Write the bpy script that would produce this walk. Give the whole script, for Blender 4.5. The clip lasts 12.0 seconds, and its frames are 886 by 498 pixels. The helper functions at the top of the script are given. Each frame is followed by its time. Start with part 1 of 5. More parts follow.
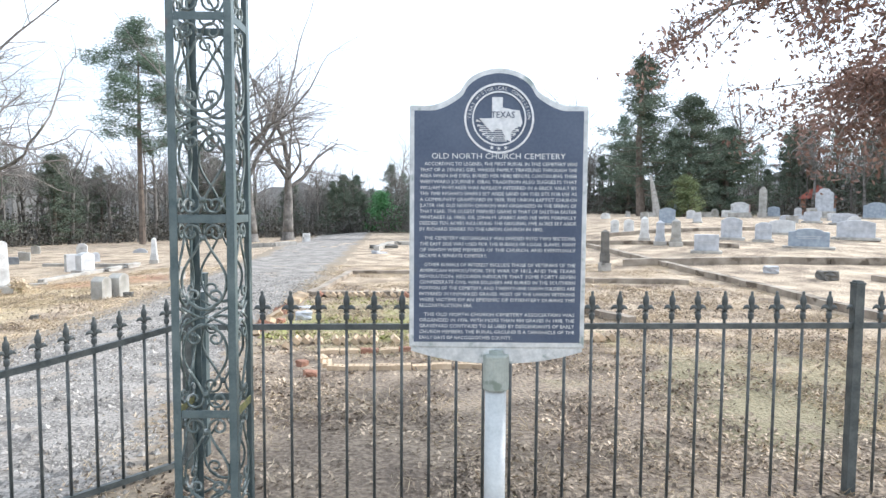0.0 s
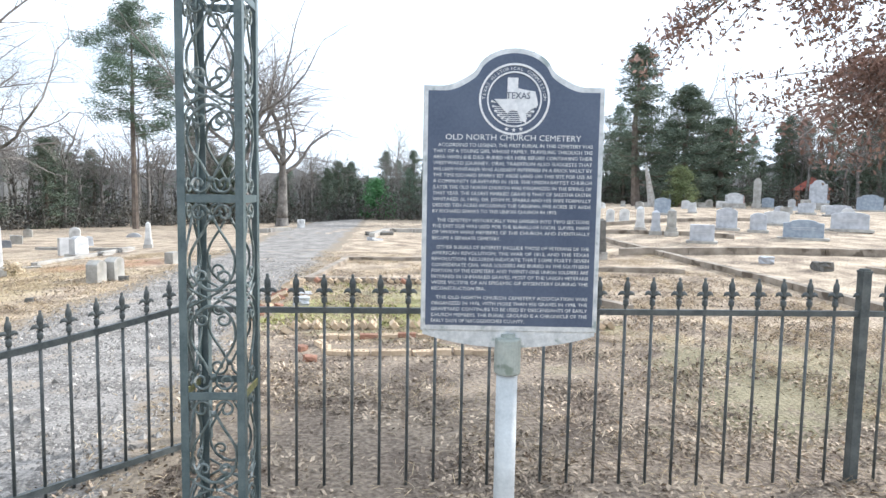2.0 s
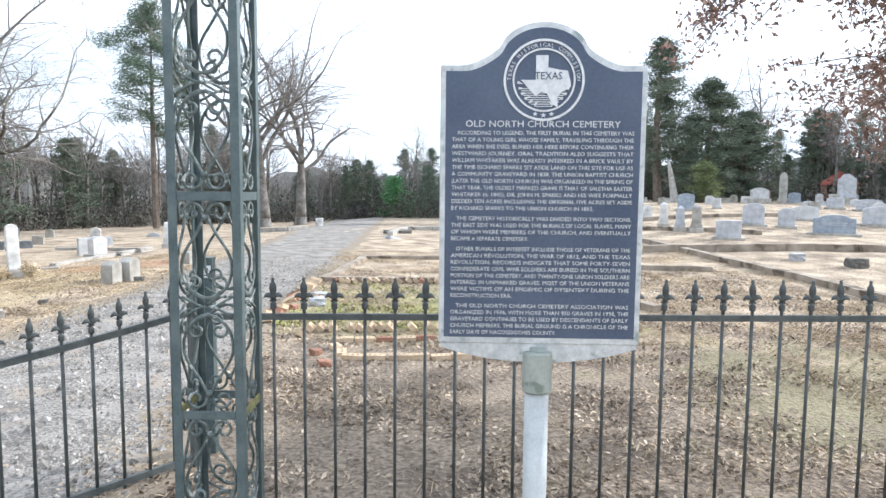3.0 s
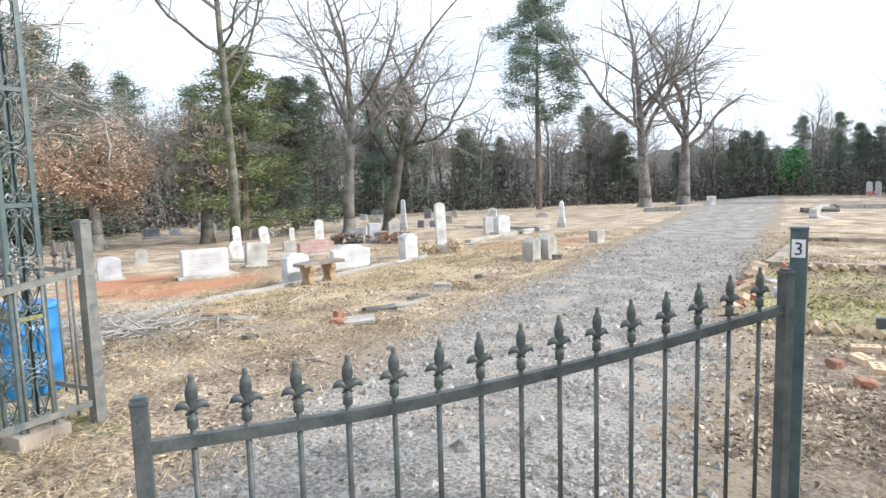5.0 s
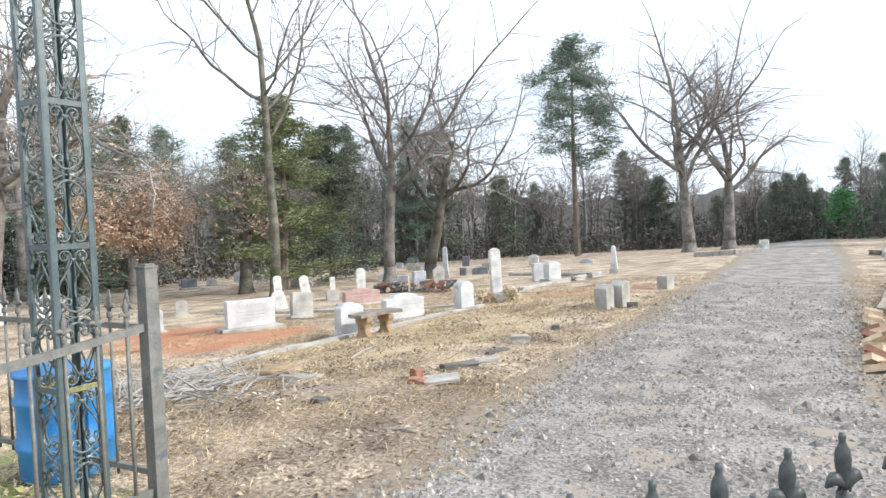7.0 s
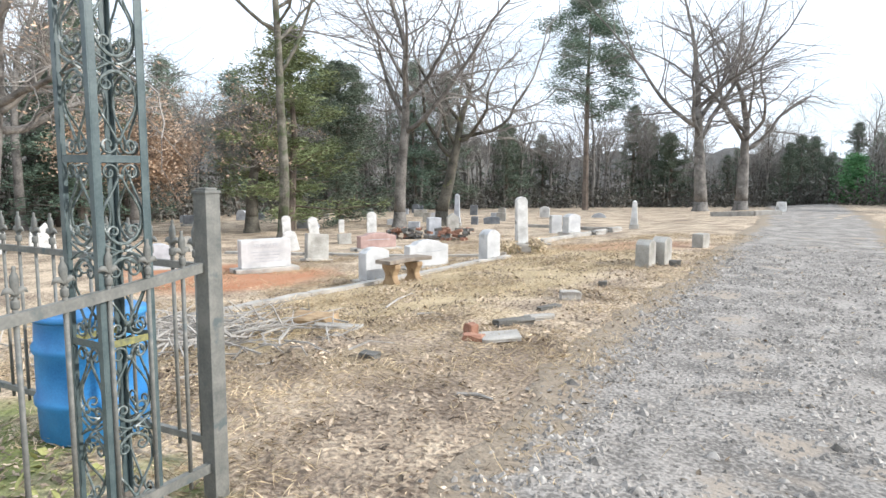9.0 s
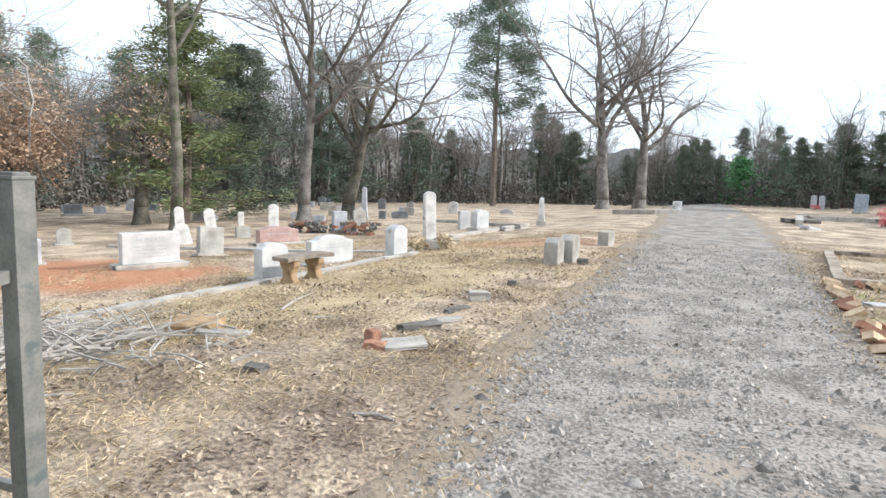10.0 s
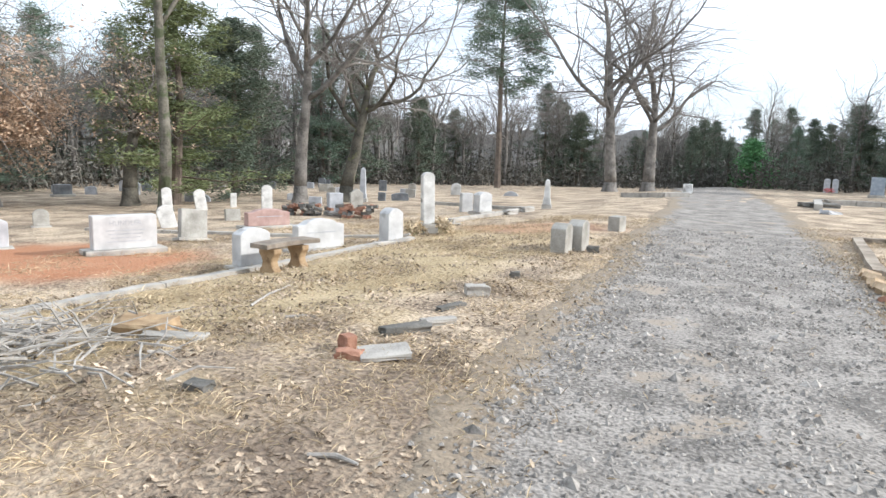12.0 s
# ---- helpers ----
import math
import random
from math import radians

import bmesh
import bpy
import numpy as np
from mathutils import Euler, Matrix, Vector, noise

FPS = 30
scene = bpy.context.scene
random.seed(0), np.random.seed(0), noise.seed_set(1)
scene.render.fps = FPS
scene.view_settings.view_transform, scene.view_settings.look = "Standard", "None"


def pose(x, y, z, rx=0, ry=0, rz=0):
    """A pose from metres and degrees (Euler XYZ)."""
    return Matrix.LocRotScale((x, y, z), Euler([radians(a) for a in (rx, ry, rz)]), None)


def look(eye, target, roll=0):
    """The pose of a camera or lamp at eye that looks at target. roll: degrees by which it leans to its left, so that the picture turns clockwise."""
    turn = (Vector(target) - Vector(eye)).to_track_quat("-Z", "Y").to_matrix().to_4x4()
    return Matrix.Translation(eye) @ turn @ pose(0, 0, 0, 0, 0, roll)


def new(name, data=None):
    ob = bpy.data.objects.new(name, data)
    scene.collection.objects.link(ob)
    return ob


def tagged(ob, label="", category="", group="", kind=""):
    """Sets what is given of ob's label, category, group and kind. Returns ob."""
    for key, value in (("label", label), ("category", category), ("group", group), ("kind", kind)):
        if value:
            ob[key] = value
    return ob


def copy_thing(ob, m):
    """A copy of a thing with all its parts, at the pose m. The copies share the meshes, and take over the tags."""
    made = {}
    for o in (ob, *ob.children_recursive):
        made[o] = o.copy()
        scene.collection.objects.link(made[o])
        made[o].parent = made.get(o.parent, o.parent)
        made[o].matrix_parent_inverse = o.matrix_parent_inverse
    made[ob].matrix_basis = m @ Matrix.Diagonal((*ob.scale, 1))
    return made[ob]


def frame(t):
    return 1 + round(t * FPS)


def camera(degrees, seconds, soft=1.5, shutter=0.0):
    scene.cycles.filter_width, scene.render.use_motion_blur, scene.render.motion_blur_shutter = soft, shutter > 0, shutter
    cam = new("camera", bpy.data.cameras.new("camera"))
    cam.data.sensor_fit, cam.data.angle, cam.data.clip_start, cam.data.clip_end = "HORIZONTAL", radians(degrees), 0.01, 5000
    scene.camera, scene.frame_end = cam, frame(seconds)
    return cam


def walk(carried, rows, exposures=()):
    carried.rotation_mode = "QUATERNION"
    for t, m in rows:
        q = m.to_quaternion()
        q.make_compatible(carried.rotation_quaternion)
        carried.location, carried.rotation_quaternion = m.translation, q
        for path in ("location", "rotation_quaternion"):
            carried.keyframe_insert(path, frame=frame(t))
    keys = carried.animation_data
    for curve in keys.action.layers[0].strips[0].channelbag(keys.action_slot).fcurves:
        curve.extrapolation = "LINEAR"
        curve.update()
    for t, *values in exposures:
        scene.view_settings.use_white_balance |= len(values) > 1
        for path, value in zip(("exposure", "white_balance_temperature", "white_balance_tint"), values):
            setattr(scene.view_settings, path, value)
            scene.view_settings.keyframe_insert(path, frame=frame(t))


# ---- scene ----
cam = camera(68.2, 12.0)
METRES, EYE, TILT, LEAN, TURN = 5.2, 1.62, 0.0, 0.0, 0.0
ROWS = [
    (0.0, 0.0, 0.0, 0.0, 0.03, -3.88, -0.37),
    (0.5, -0.0023, 0.0014, 0.0002, -0.25, -4.05, -0.3),
    (1.0, -0.006, 0.0017, -0.0012, -0.31, -4.18, 0.08),
    (1.5, -0.0108, 0.0021, -0.0041, -0.38, -4.59, -1.08),
    (2.0, -0.0142, 0.0053, -0.0049, -0.5, -4.91, -0.99),
    (2.5, -0.0136, 0.0226, -0.0061, -0.04, -4.63, -1.02),
    (3.0, -0.0146, 0.0616, -0.0068, 1.13, -5.14, -0.53),
    (3.5, -0.0582, 0.0741, -0.0097, 8.09, -5.11, 0.93),
    (5.3, -0.2928, 0.2602, -0.0442, 33.51, -6.23, 1.15),
    (5.5, -0.312, 0.2686, -0.0469, 33.61, -5.45, 0.13),
    (6.0, -0.3521, 0.2723, -0.0499, 39.42, -4.01, -1.15),
    (6.5, -0.3928, 0.2993, -0.0494, 39.47, -4.18, 2.56),
    (7.0, -0.4285, 0.3004, -0.0526, 34.25, -2.08, 2.34),
    (7.2, -0.4437, 0.3008, -0.0542, 34.28, -2.5, -0.38),
    (8.8, -0.5697, 0.3323, -0.0635, 35.51, -5.76, -0.28),
    (9.0, -0.5806, 0.342, -0.0654, 34.03, -6.59, -0.3),
    (9.5, -0.6002, 0.3748, -0.0694, 33.11, -6.49, -0.39),
    (10.0, -0.6169, 0.4178, -0.0679, 26.17, -6.98, -1.73),
    (10.5, -0.6309, 0.4534, -0.0708, 13.4, -6.44, -3.0),
    (11.0, -0.6339, 0.4964, -0.078, 1.02, -9.18, -4.02),
    (11.5, -0.639, 0.5375, -0.0725, 14.5, -7.96, -2.25),
    (12.0, -0.6655, 0.5593, -0.0757, 26.61, -8.57, -1.95),
]
walk(cam, [(t, pose(0, 0, EYE, TILT, LEAN, TURN) @ pose(METRES * x, METRES * y, METRES * z, 90 + pitch, roll, yaw)) for t, x, y, z, yaw, pitch, roll in ROWS],
     [(0.0, 0.34, 5950, 10), (3.5, 0.32, 5950, 10), (5.5, 0.16, 6150, 10), (9.0, 0.12, 6150, 10), (10.0, 0.08, 6150, 10), (11.0, -0.06, 6050, 10), (12.0, 0.08, 6150, 10)])

# ---- world, sun, exposure ----
SUN_AZ, SUN_EL = 24.0, 27.0      # degrees from +x towards +y, and up
world = bpy.data.worlds.new("sky")
scene.world = world
world.use_nodes = True
wn, wl = world.node_tree.nodes, world.node_tree.links
wn.clear()
w_out = wn.new("ShaderNodeOutputWorld")
w_bg = wn.new("ShaderNodeBackground")
w_sky = wn.new("ShaderNodeTexSky")
w_sky.sky_type = "NISHITA"
w_sky.sun_disc = False
w_sky.sun_elevation = radians(SUN_EL)
w_sky.sun_rotation = radians(90 - SUN_AZ)
w_sky.dust_density = 2.0
w_gain = wn.new("ShaderNodeMix")
w_gain.data_type = "RGBA"
w_gain.blend_type = "MULTIPLY"
w_gain.inputs[0].default_value = 1.0
w_gain.inputs[7].default_value = (0.15, 0.15, 0.15, 1)
w_co = wn.new("ShaderNodeTexCoord")
w_map = wn.new("ShaderNodeMapping")
w_map.inputs["Scale"].default_value = (1, 1, 3.2)
w_noise = wn.new("ShaderNodeTexNoise")
w_noise.inputs["Scale"].default_value = 2.6
w_noise.inputs["Detail"].default_value = 6
w_ramp = wn.new("ShaderNodeValToRGB")
w_ramp.color_ramp.elements[0].position = 0.36
w_ramp.color_ramp.elements[0].color = (0.55, 0.55, 0.55, 1)
w_ramp.color_ramp.elements[1].position = 0.52
w_mix = wn.new("ShaderNodeMix")
w_mix.data_type = "RGBA"
w_mix.inputs[7].default_value = (1.36, 1.46, 1.58, 1)
wl.new(w_co.outputs["Generated"], w_map.inputs[0])
wl.new(w_map.outputs[0], w_noise.inputs["Vector"])
wl.new(w_noise.outputs["Fac"], w_ramp.inputs[0])
wl.new(w_sky.outputs[0], w_gain.inputs[6])
wl.new(w_ramp.outputs[0], w_mix.inputs[0])
wl.new(w_gain.outputs[2], w_mix.inputs[6])
wl.new(w_mix.outputs[2], w_bg.inputs[0])
w_bg.inputs[1].default_value = 0.94
wl.new(w_bg.outputs[0], w_out.inputs[0])

sun_data = bpy.data.lights.new("sun", "SUN")
sun_data.energy, sun_data.angle, sun_data.color = 4.3, radians(1.6), (1.0, 0.94, 0.86)
sun = new("sun", sun_data)
sun.matrix_world = look((0, 0, 0), (-math.cos(radians(SUN_AZ)) * math.cos(radians(SUN_EL)),
                                    -math.sin(radians(SUN_AZ)) * math.cos(radians(SUN_EL)), -math.sin(radians(SUN_EL))))


# ---- materials ----
def mat(name, a, b, scale=8.0, rough=0.85, bump=0.3, metal=0.0, fine=90.0, c=None, spots=0.62, vary=0.0, coord="Object", dist=0.01, grain=0.45):
    """Two tones over coarse and fine noise, a third tone in spots, relief from the fine noise."""
    m = bpy.data.materials.new(name)
    m.use_nodes = True
    n, l = m.node_tree.nodes, m.node_tree.links
    p = n["Principled BSDF"]
    p.inputs["Roughness"].default_value, p.inputs["Metallic"].default_value = rough, metal
    if coord == "World":
        src = n.new("ShaderNodeNewGeometry").outputs["Position"]
    else:
        src = n.new("ShaderNodeTexCoord").outputs["Object"]
    n1, n2 = n.new("ShaderNodeTexNoise"), n.new("ShaderNodeTexNoise")
    for q, s, d in ((n1, scale, 5), (n2, fine, 3)):
        q.inputs["Scale"].default_value, q.inputs["Detail"].default_value = s, d
        l.new(src, q.inputs["Vector"])
    add = n.new("ShaderNodeMath")
    add.operation = "MULTIPLY_ADD"
    add.inputs[1].default_value = grain
    l.new(n2.outputs["Fac"], add.inputs[0])
    l.new(n1.outputs["Fac"], add.inputs[2])
    ramp = n.new("ShaderNodeMapRange")
    mid = 0.5 + 0.5 * grain
    ramp.inputs[1].default_value, ramp.inputs[2].default_value = mid - 0.205, mid + 0.205
    l.new(add.outputs[0], ramp.inputs[0])
    mix = n.new("ShaderNodeMix")
    mix.data_type = "RGBA"
    mix.inputs[6].default_value, mix.inputs[7].default_value = (*a, 1), (*b, 1)
    l.new(ramp.outputs[0], mix.inputs[0])
    col = mix.outputs[2]
    if c:
        n3 = n.new("ShaderNodeTexNoise")
        n3.inputs["Scale"].default_value, n3.inputs["Detail"].default_value = scale * 0.8, 8
        off = n.new("ShaderNodeVectorMath")
        off.inputs[1].default_value = (7.3, 2.1, 5.5)
        l.new(src, off.inputs[0])
        l.new(off.outputs[0], n3.inputs["Vector"])
        r3 = n.new("ShaderNodeMapRange")
        r3.inputs[1].default_value, r3.inputs[2].default_value = spots, spots + 0.07
        l.new(n3.outputs["Fac"], r3.inputs[0])
        m3 = n.new("ShaderNodeMix")
        m3.data_type = "RGBA"
        m3.inputs[7].default_value = (*c, 1)
        l.new(r3.outputs[0], m3.inputs[0])
        l.new(col, m3.inputs[6])
        col = m3.outputs[2]
    if vary:
        g = n.new("ShaderNodeNewGeometry")
        o = n.new("ShaderNodeObjectInfo")
        s = n.new("ShaderNodeMath")
        l.new(g.outputs["Random Per Island"], s.inputs[0])
        l.new(o.outputs["Random"], s.inputs[1])
        fr = n.new("ShaderNodeMath")
        fr.operation = "FRACT"
        l.new(s.outputs[0], fr.inputs[0])
        mr = n.new("ShaderNodeMapRange")
        mr.inputs[3].default_value, mr.inputs[4].default_value = 1 - vary, 1 + vary
        l.new(fr.outputs[0], mr.inputs[0])
        hv = n.new("ShaderNodeHueSaturation")
        l.new(mr.outputs[0], hv.inputs["Value"])
        l.new(col, hv.inputs["Color"])
        col = hv.outputs[0]
    l.new(col, p.inputs["Base Color"])
    bp = n.new("ShaderNodeBump")
    bp.inputs["Strength"].default_value, bp.inputs["Distance"].default_value = bump, dist
    l.new(add.outputs[0], bp.inputs["Height"])
    l.new(bp.outputs[0], p.inputs["Normal"])
    return m


def ground_material():
    """Dry winter turf over pale soil, with red clay, moss and bare patches that have shapes of their own."""
    m = mat("dry_turf", (0.17, 0.125, 0.088), (0.64, 0.515, 0.37), 1.5, 0.95, 1.0, fine=30.0, coord="World", dist=0.03, grain=1.1)
    n, l = m.node_tree.nodes, m.node_tree.links
    p = n["Principled BSDF"]
    col = p.inputs["Base Color"].links[0].from_socket
    pos = n.new("ShaderNodeNewGeometry").outputs["Position"]

    def patch(col, colour, cx, cy, sx, sy, amount, scale, seed, strength=1.0):
        mp = n.new("ShaderNodeMapping")
        mp.vector_type = "TEXTURE"
        mp.inputs["Location"].default_value = (cx, cy, 0)
        mp.inputs["Scale"].default_value = (sx, sy, 1e3)
        l.new(pos, mp.inputs[0])
        ln = n.new("ShaderNodeVectorMath")
        ln.operation = "LENGTH"
        l.new(mp.outputs[0], ln.inputs[0])
        nz = n.new("ShaderNodeTexNoise")
        nz.noise_dimensions = "4D"
        nz.inputs["W"].default_value = seed
        nz.inputs["Scale"].default_value, nz.inputs["Detail"].default_value = scale, 7
        l.new(pos, nz.inputs["Vector"])
        ad = n.new("ShaderNodeMath")
        ad.operation = "MULTIPLY_ADD"
        ad.inputs[1].default_value = -amount
        l.new(nz.outputs["Fac"], ad.inputs[0])
        l.new(ln.outputs["Value"], ad.inputs[2])
        mr = n.new("ShaderNodeMapRange")
        mr.inputs[1].default_value, mr.inputs[2].default_value = 1.0 - amount * 0.5 - 0.25, 1.0 - amount * 0.5 + 0.2
        mr.inputs[3].default_value, mr.inputs[4].default_value = strength, 0.0
        l.new(ad.outputs[0], mr.inputs[0])
        mx = n.new("ShaderNodeMix")
        mx.data_type = "RGBA"
        mx.inputs[7].default_value = (*colour, 1)
        l.new(mr.outputs[0], mx.inputs[0])
        l.new(col, mx.inputs[6])
        return mx.outputs[2]

    col = patch(col, (0.12, 0.092, 0.072), 0.0, 5.0, 4.2, 2.7, 2.6, 2.4, 1.0, 0.56)      # leaf mould inside the gate
    col = patch(col, (0.19, 0.14, 0.1), -5.4, 5.0, 1.6, 1.2, 3.6, 2.2, 2.0, 0.5)
    col = patch(col, (0.46, 0.36, 0.19), -7.6, 9.5, 1.7, 5.0, 2.2, 1.3, 3.0, 0.6)         # straw-coloured grass
    col = patch(col, (0.44, 0.19, 0.09), -11.6, 8.3, 1.9, 1.5, 1.6, 0.9, 4.0, 0.85)       # red clay of a newer plot
    col = patch(col, (0.40, 0.19, 0.10), -7.2, 14.2, 1.6, 1.0, 1.8, 0.9, 5.0, 0.55)
    col = patch(col, (0.40, 0.37, 0.2), -0.5, 9.3, 1.9, 1.9, 2.4, 1.6, 6.0, 0.7)        # moss on the near plot
    col = patch(col, (0.30, 0.31, 0.08), -0.4, 8.6, 2.0, 1.1, 4.2, 2.6, 7.0, 0.45)
    col = patch(col, (0.16, 0.2, 0.05), -6.6, 2.6, 1.5, 0.9, 2.6, 2.0, 8.0, 0.85)
    col = patch(col, (0.26, 0.25, 0.12), 3.4, 5.6, 1.6, 1.5, 3.4, 1.7, 9.0, 0.45)
    l.new(col, p.inputs["Base Color"])
    return m


def road_material():
    """Crushed grey stone, with packed tan dust, giving way to turf along its ragged rims."""
    m = mat("road_gravel", (0.135, 0.123, 0.109), (0.37, 0.34, 0.305), 2.6, 0.95, 0.8, fine=46.0, coord="World", grain=1.3, c=(0.33, 0.28, 0.225), spots=0.6, dist=0.012)
    n, l = m.node_tree.nodes, m.node_tree.links
    p = n["Principled BSDF"]
    col = p.inputs["Base Color"].links[0].from_socket
    at = n.new("ShaderNodeAttribute")
    at.attribute_name = "rim"
    nz = n.new("ShaderNodeTexNoise")
    nz.inputs["Scale"].default_value, nz.inputs["Detail"].default_value = 5.0, 9
    nz.inputs["Roughness"].default_value = 0.7
    l.new(n.new("ShaderNodeNewGeometry").outputs["Position"], nz.inputs["Vector"])
    ad = n.new("ShaderNodeMath")
    ad.operation = "MULTIPLY_ADD"
    ad.inputs[1].default_value = 1.7
    l.new(nz.outputs["Fac"], ad.inputs[0])
    l.new(at.outputs["Fac"], ad.inputs[2])
    mr = n.new("ShaderNodeMapRange")
    mr.inputs[1].default_value, mr.inputs[2].default_value = 1.15, 1.34
    l.new(ad.outputs[0], mr.inputs[0])
    turf = n.new("ShaderNodeMix")
    turf.data_type = "RGBA"
    turf.inputs[6].default_value, turf.inputs[7].default_value = (0.12, 0.095, 0.07, 1), (0.42, 0.34, 0.245, 1)
    fn = n.new("ShaderNodeTexNoise")
    fn.inputs["Scale"].default_value, fn.inputs["Detail"].default_value = 24.0, 6
    l.new(fn.outputs["Fac"], turf.inputs[0])
    l.new(n.new("ShaderNodeNewGeometry").outputs["Position"], fn.inputs["Vector"])
    mx = n.new("ShaderNodeMix")
    mx.data_type = "RGBA"
    l.new(mr.outputs[0], mx.inputs[0])
    l.new(col, mx.inputs[6])
    l.new(turf.outputs[2], mx.inputs[7])
    l.new(mx.outputs[2], p.inputs["Base Color"])
    return m


M_GROUND = ground_material()
M_ROAD = road_material()
M_STONES = mat("gravel_stones", (0.15, 0.138, 0.123), (0.43, 0.398, 0.358), 20, 0.9, 0.2, vary=0.42, coord="World")
M_LITTER = mat("dead_leaves", (0.11, 0.078, 0.055), (0.56, 0.45, 0.33), 3, 0.9, 0.1, vary=0.65, coord="World")
M_STRAW = mat("dry_grass", (0.28, 0.215, 0.135), (0.72, 0.6, 0.42), 2, 0.9, 0.1, vary=0.4, coord="World")
M_MOSS = mat("moss_tufts", (0.22, 0.23, 0.08), (0.42, 0.41, 0.16), 5, 0.95, 0.2, vary=0.3, coord="World")
M_IRON = mat("green_grey_painted_steel", (0.055, 0.085, 0.09), (0.12, 0.155, 0.155), 9, 0.42, 0.12, c=(0.15, 0.075, 0.045), spots=0.7)
M_SCROLL = mat("weathered_scroll_iron", (0.06, 0.085, 0.08), (0.17, 0.2, 0.19), 30, 0.5, 0.2, c=(0.46, 0.48, 0.46), spots=0.6)
M_LICHEN = mat("lichen_yellow_steel", (0.13, 0.14, 0.09), (0.32, 0.3, 0.1), 24, 0.8, 0.3)
M_BAR = mat("fence_bar_paint", (0.045, 0.055, 0.055), (0.11, 0.12, 0.115), 14, 0.5, 0.15, c=(0.30, 0.27, 0.22), spots=0.72)
M_GATE = mat("grey_weathered_gate_paint", (0.12, 0.125, 0.115), (0.23, 0.225, 0.2), 12, 0.6, 0.2, c=(0.1, 0.12, 0.12), spots=0.62)
M_SIGN = mat("blue_black_sign_enamel", (0.048, 0.07, 0.118), (0.088, 0.115, 0.17), 3, 0.42, 0.05, c=(0.07, 0.085, 0.085), spots=0.66)
M_ALU = mat("oxidised_aluminium", (0.42, 0.45, 0.46), (0.66, 0.68, 0.68), 22, 0.5, 0.2, metal=0.35, c=(0.30, 0.35, 0.34), spots=0.62)
M_LETTER = mat("raised_aluminium_letters", (0.55, 0.57, 0.58), (0.72, 0.73, 0.73), 40, 0.45, 0.1, metal=0.3)
M_POST = mat("sign_post_paint", (0.40, 0.42, 0.42), (0.56, 0.58, 0.57), 9, 0.5, 0.1, metal=0.2, c=(0.33, 0.38, 0.33), spots=0.64)
M_COLLAR = mat("weathered_green_collar", (0.27, 0.31, 0.28), (0.42, 0.45, 0.41), 16, 0.6, 0.25, metal=0.2, c=(0.2, 0.24, 0.2), spots=0.6)
M_NUMBER = mat("white_number_plate", (0.75, 0.75, 0.73), (0.82, 0.82, 0.8), 10, 0.6, 0.05)
M_BLACK = mat("black_paint", (0.02, 0.02, 0.02), (0.04, 0.04, 0.04), 10, 0.6, 0.05)
M_MARBLE = mat("weathered_white_marble", (0.42, 0.41, 0.39), (0.80, 0.79, 0.76), 5, 0.75, 0.25, c=(0.22, 0.22, 0.2), spots=0.66)
M_GRANITE = mat("grey_granite", (0.33, 0.34, 0.36), (0.56, 0.57, 0.59), 6, 0.6, 0.1, fine=160)
M_PALE = mat("pale_granite", (0.42, 0.42, 0.42), (0.62, 0.62, 0.61), 5, 0.6, 0.1, fine=160, c=(0.33, 0.33, 0.32), spots=0.64)
M_DARKG = mat("dark_polished_granite", (0.10, 0.11, 0.125), (0.22, 0.235, 0.25), 7, 0.38, 0.08, fine=160)
M_BLUEG = mat("blue_grey_granite", (0.2, 0.24, 0.29), (0.36, 0.41, 0.46), 7, 0.45, 0.08, fine=160)
M_ROSE = mat("rose_granite", (0.32, 0.2, 0.18), (0.48, 0.34, 0.3), 7, 0.5, 0.1, fine=160)
M_CONC = mat("weathered_concrete", (0.27, 0.255, 0.23), (0.52, 0.49, 0.44), 4, 0.92, 0.5, c=(0.13, 0.125, 0.11), spots=0.62)
M_OLDST = mat("lichened_old_stone", (0.24, 0.23, 0.2), (0.50, 0.48, 0.44), 4, 0.92, 0.5, c=(0.36, 0.27, 0.12), spots=0.66)
M_STAINED = mat("streaked_stained_stone", (0.15, 0.14, 0.125), (0.5, 0.48, 0.45), 3.2, 0.92, 0.5, c=(0.17, 0.115, 0.06), spots=0.58)
M_DARKST = mat("blackened_stone", (0.08, 0.078, 0.07), (0.2, 0.19, 0.17), 6, 0.92, 0.5)
M_TANST = mat("sand_coloured_concrete", (0.27, 0.18, 0.1), (0.44, 0.32, 0.19), 9, 0.9, 0.4, c=(0.2, 0.13, 0.07), spots=0.62)
M_DARKOAK = mat("stained_bench_stone", (0.15, 0.125, 0.1), (0.3, 0.255, 0.205), 8, 0.9, 0.4)
M_KERB = mat("brown_stained_kerb", (0.18, 0.145, 0.11), (0.42, 0.36, 0.29), 3, 0.95, 0.5, c=(0.12, 0.095, 0.07), spots=0.58)
M_BRICK = mat("tan_brick", (0.45, 0.33, 0.21), (0.64, 0.5, 0.35), 14, 0.9, 0.3, vary=0.22)
M_RED = mat("red_brick", (0.24, 0.115, 0.075), (0.38, 0.21, 0.14), 14, 0.9, 0.3, vary=0.2)
M_BARK = mat("grey_oak_bark", (0.075, 0.068, 0.06), (0.29, 0.27, 0.245), 3, 0.95, 0.9, fine=22, c=(0.34, 0.33, 0.29), spots=0.66, dist=0.03)
M_TWIG = mat("bare_twigs", (0.14, 0.128, 0.116), (0.35, 0.325, 0.295), 1.5, 0.95, 0.1, vary=0.2)
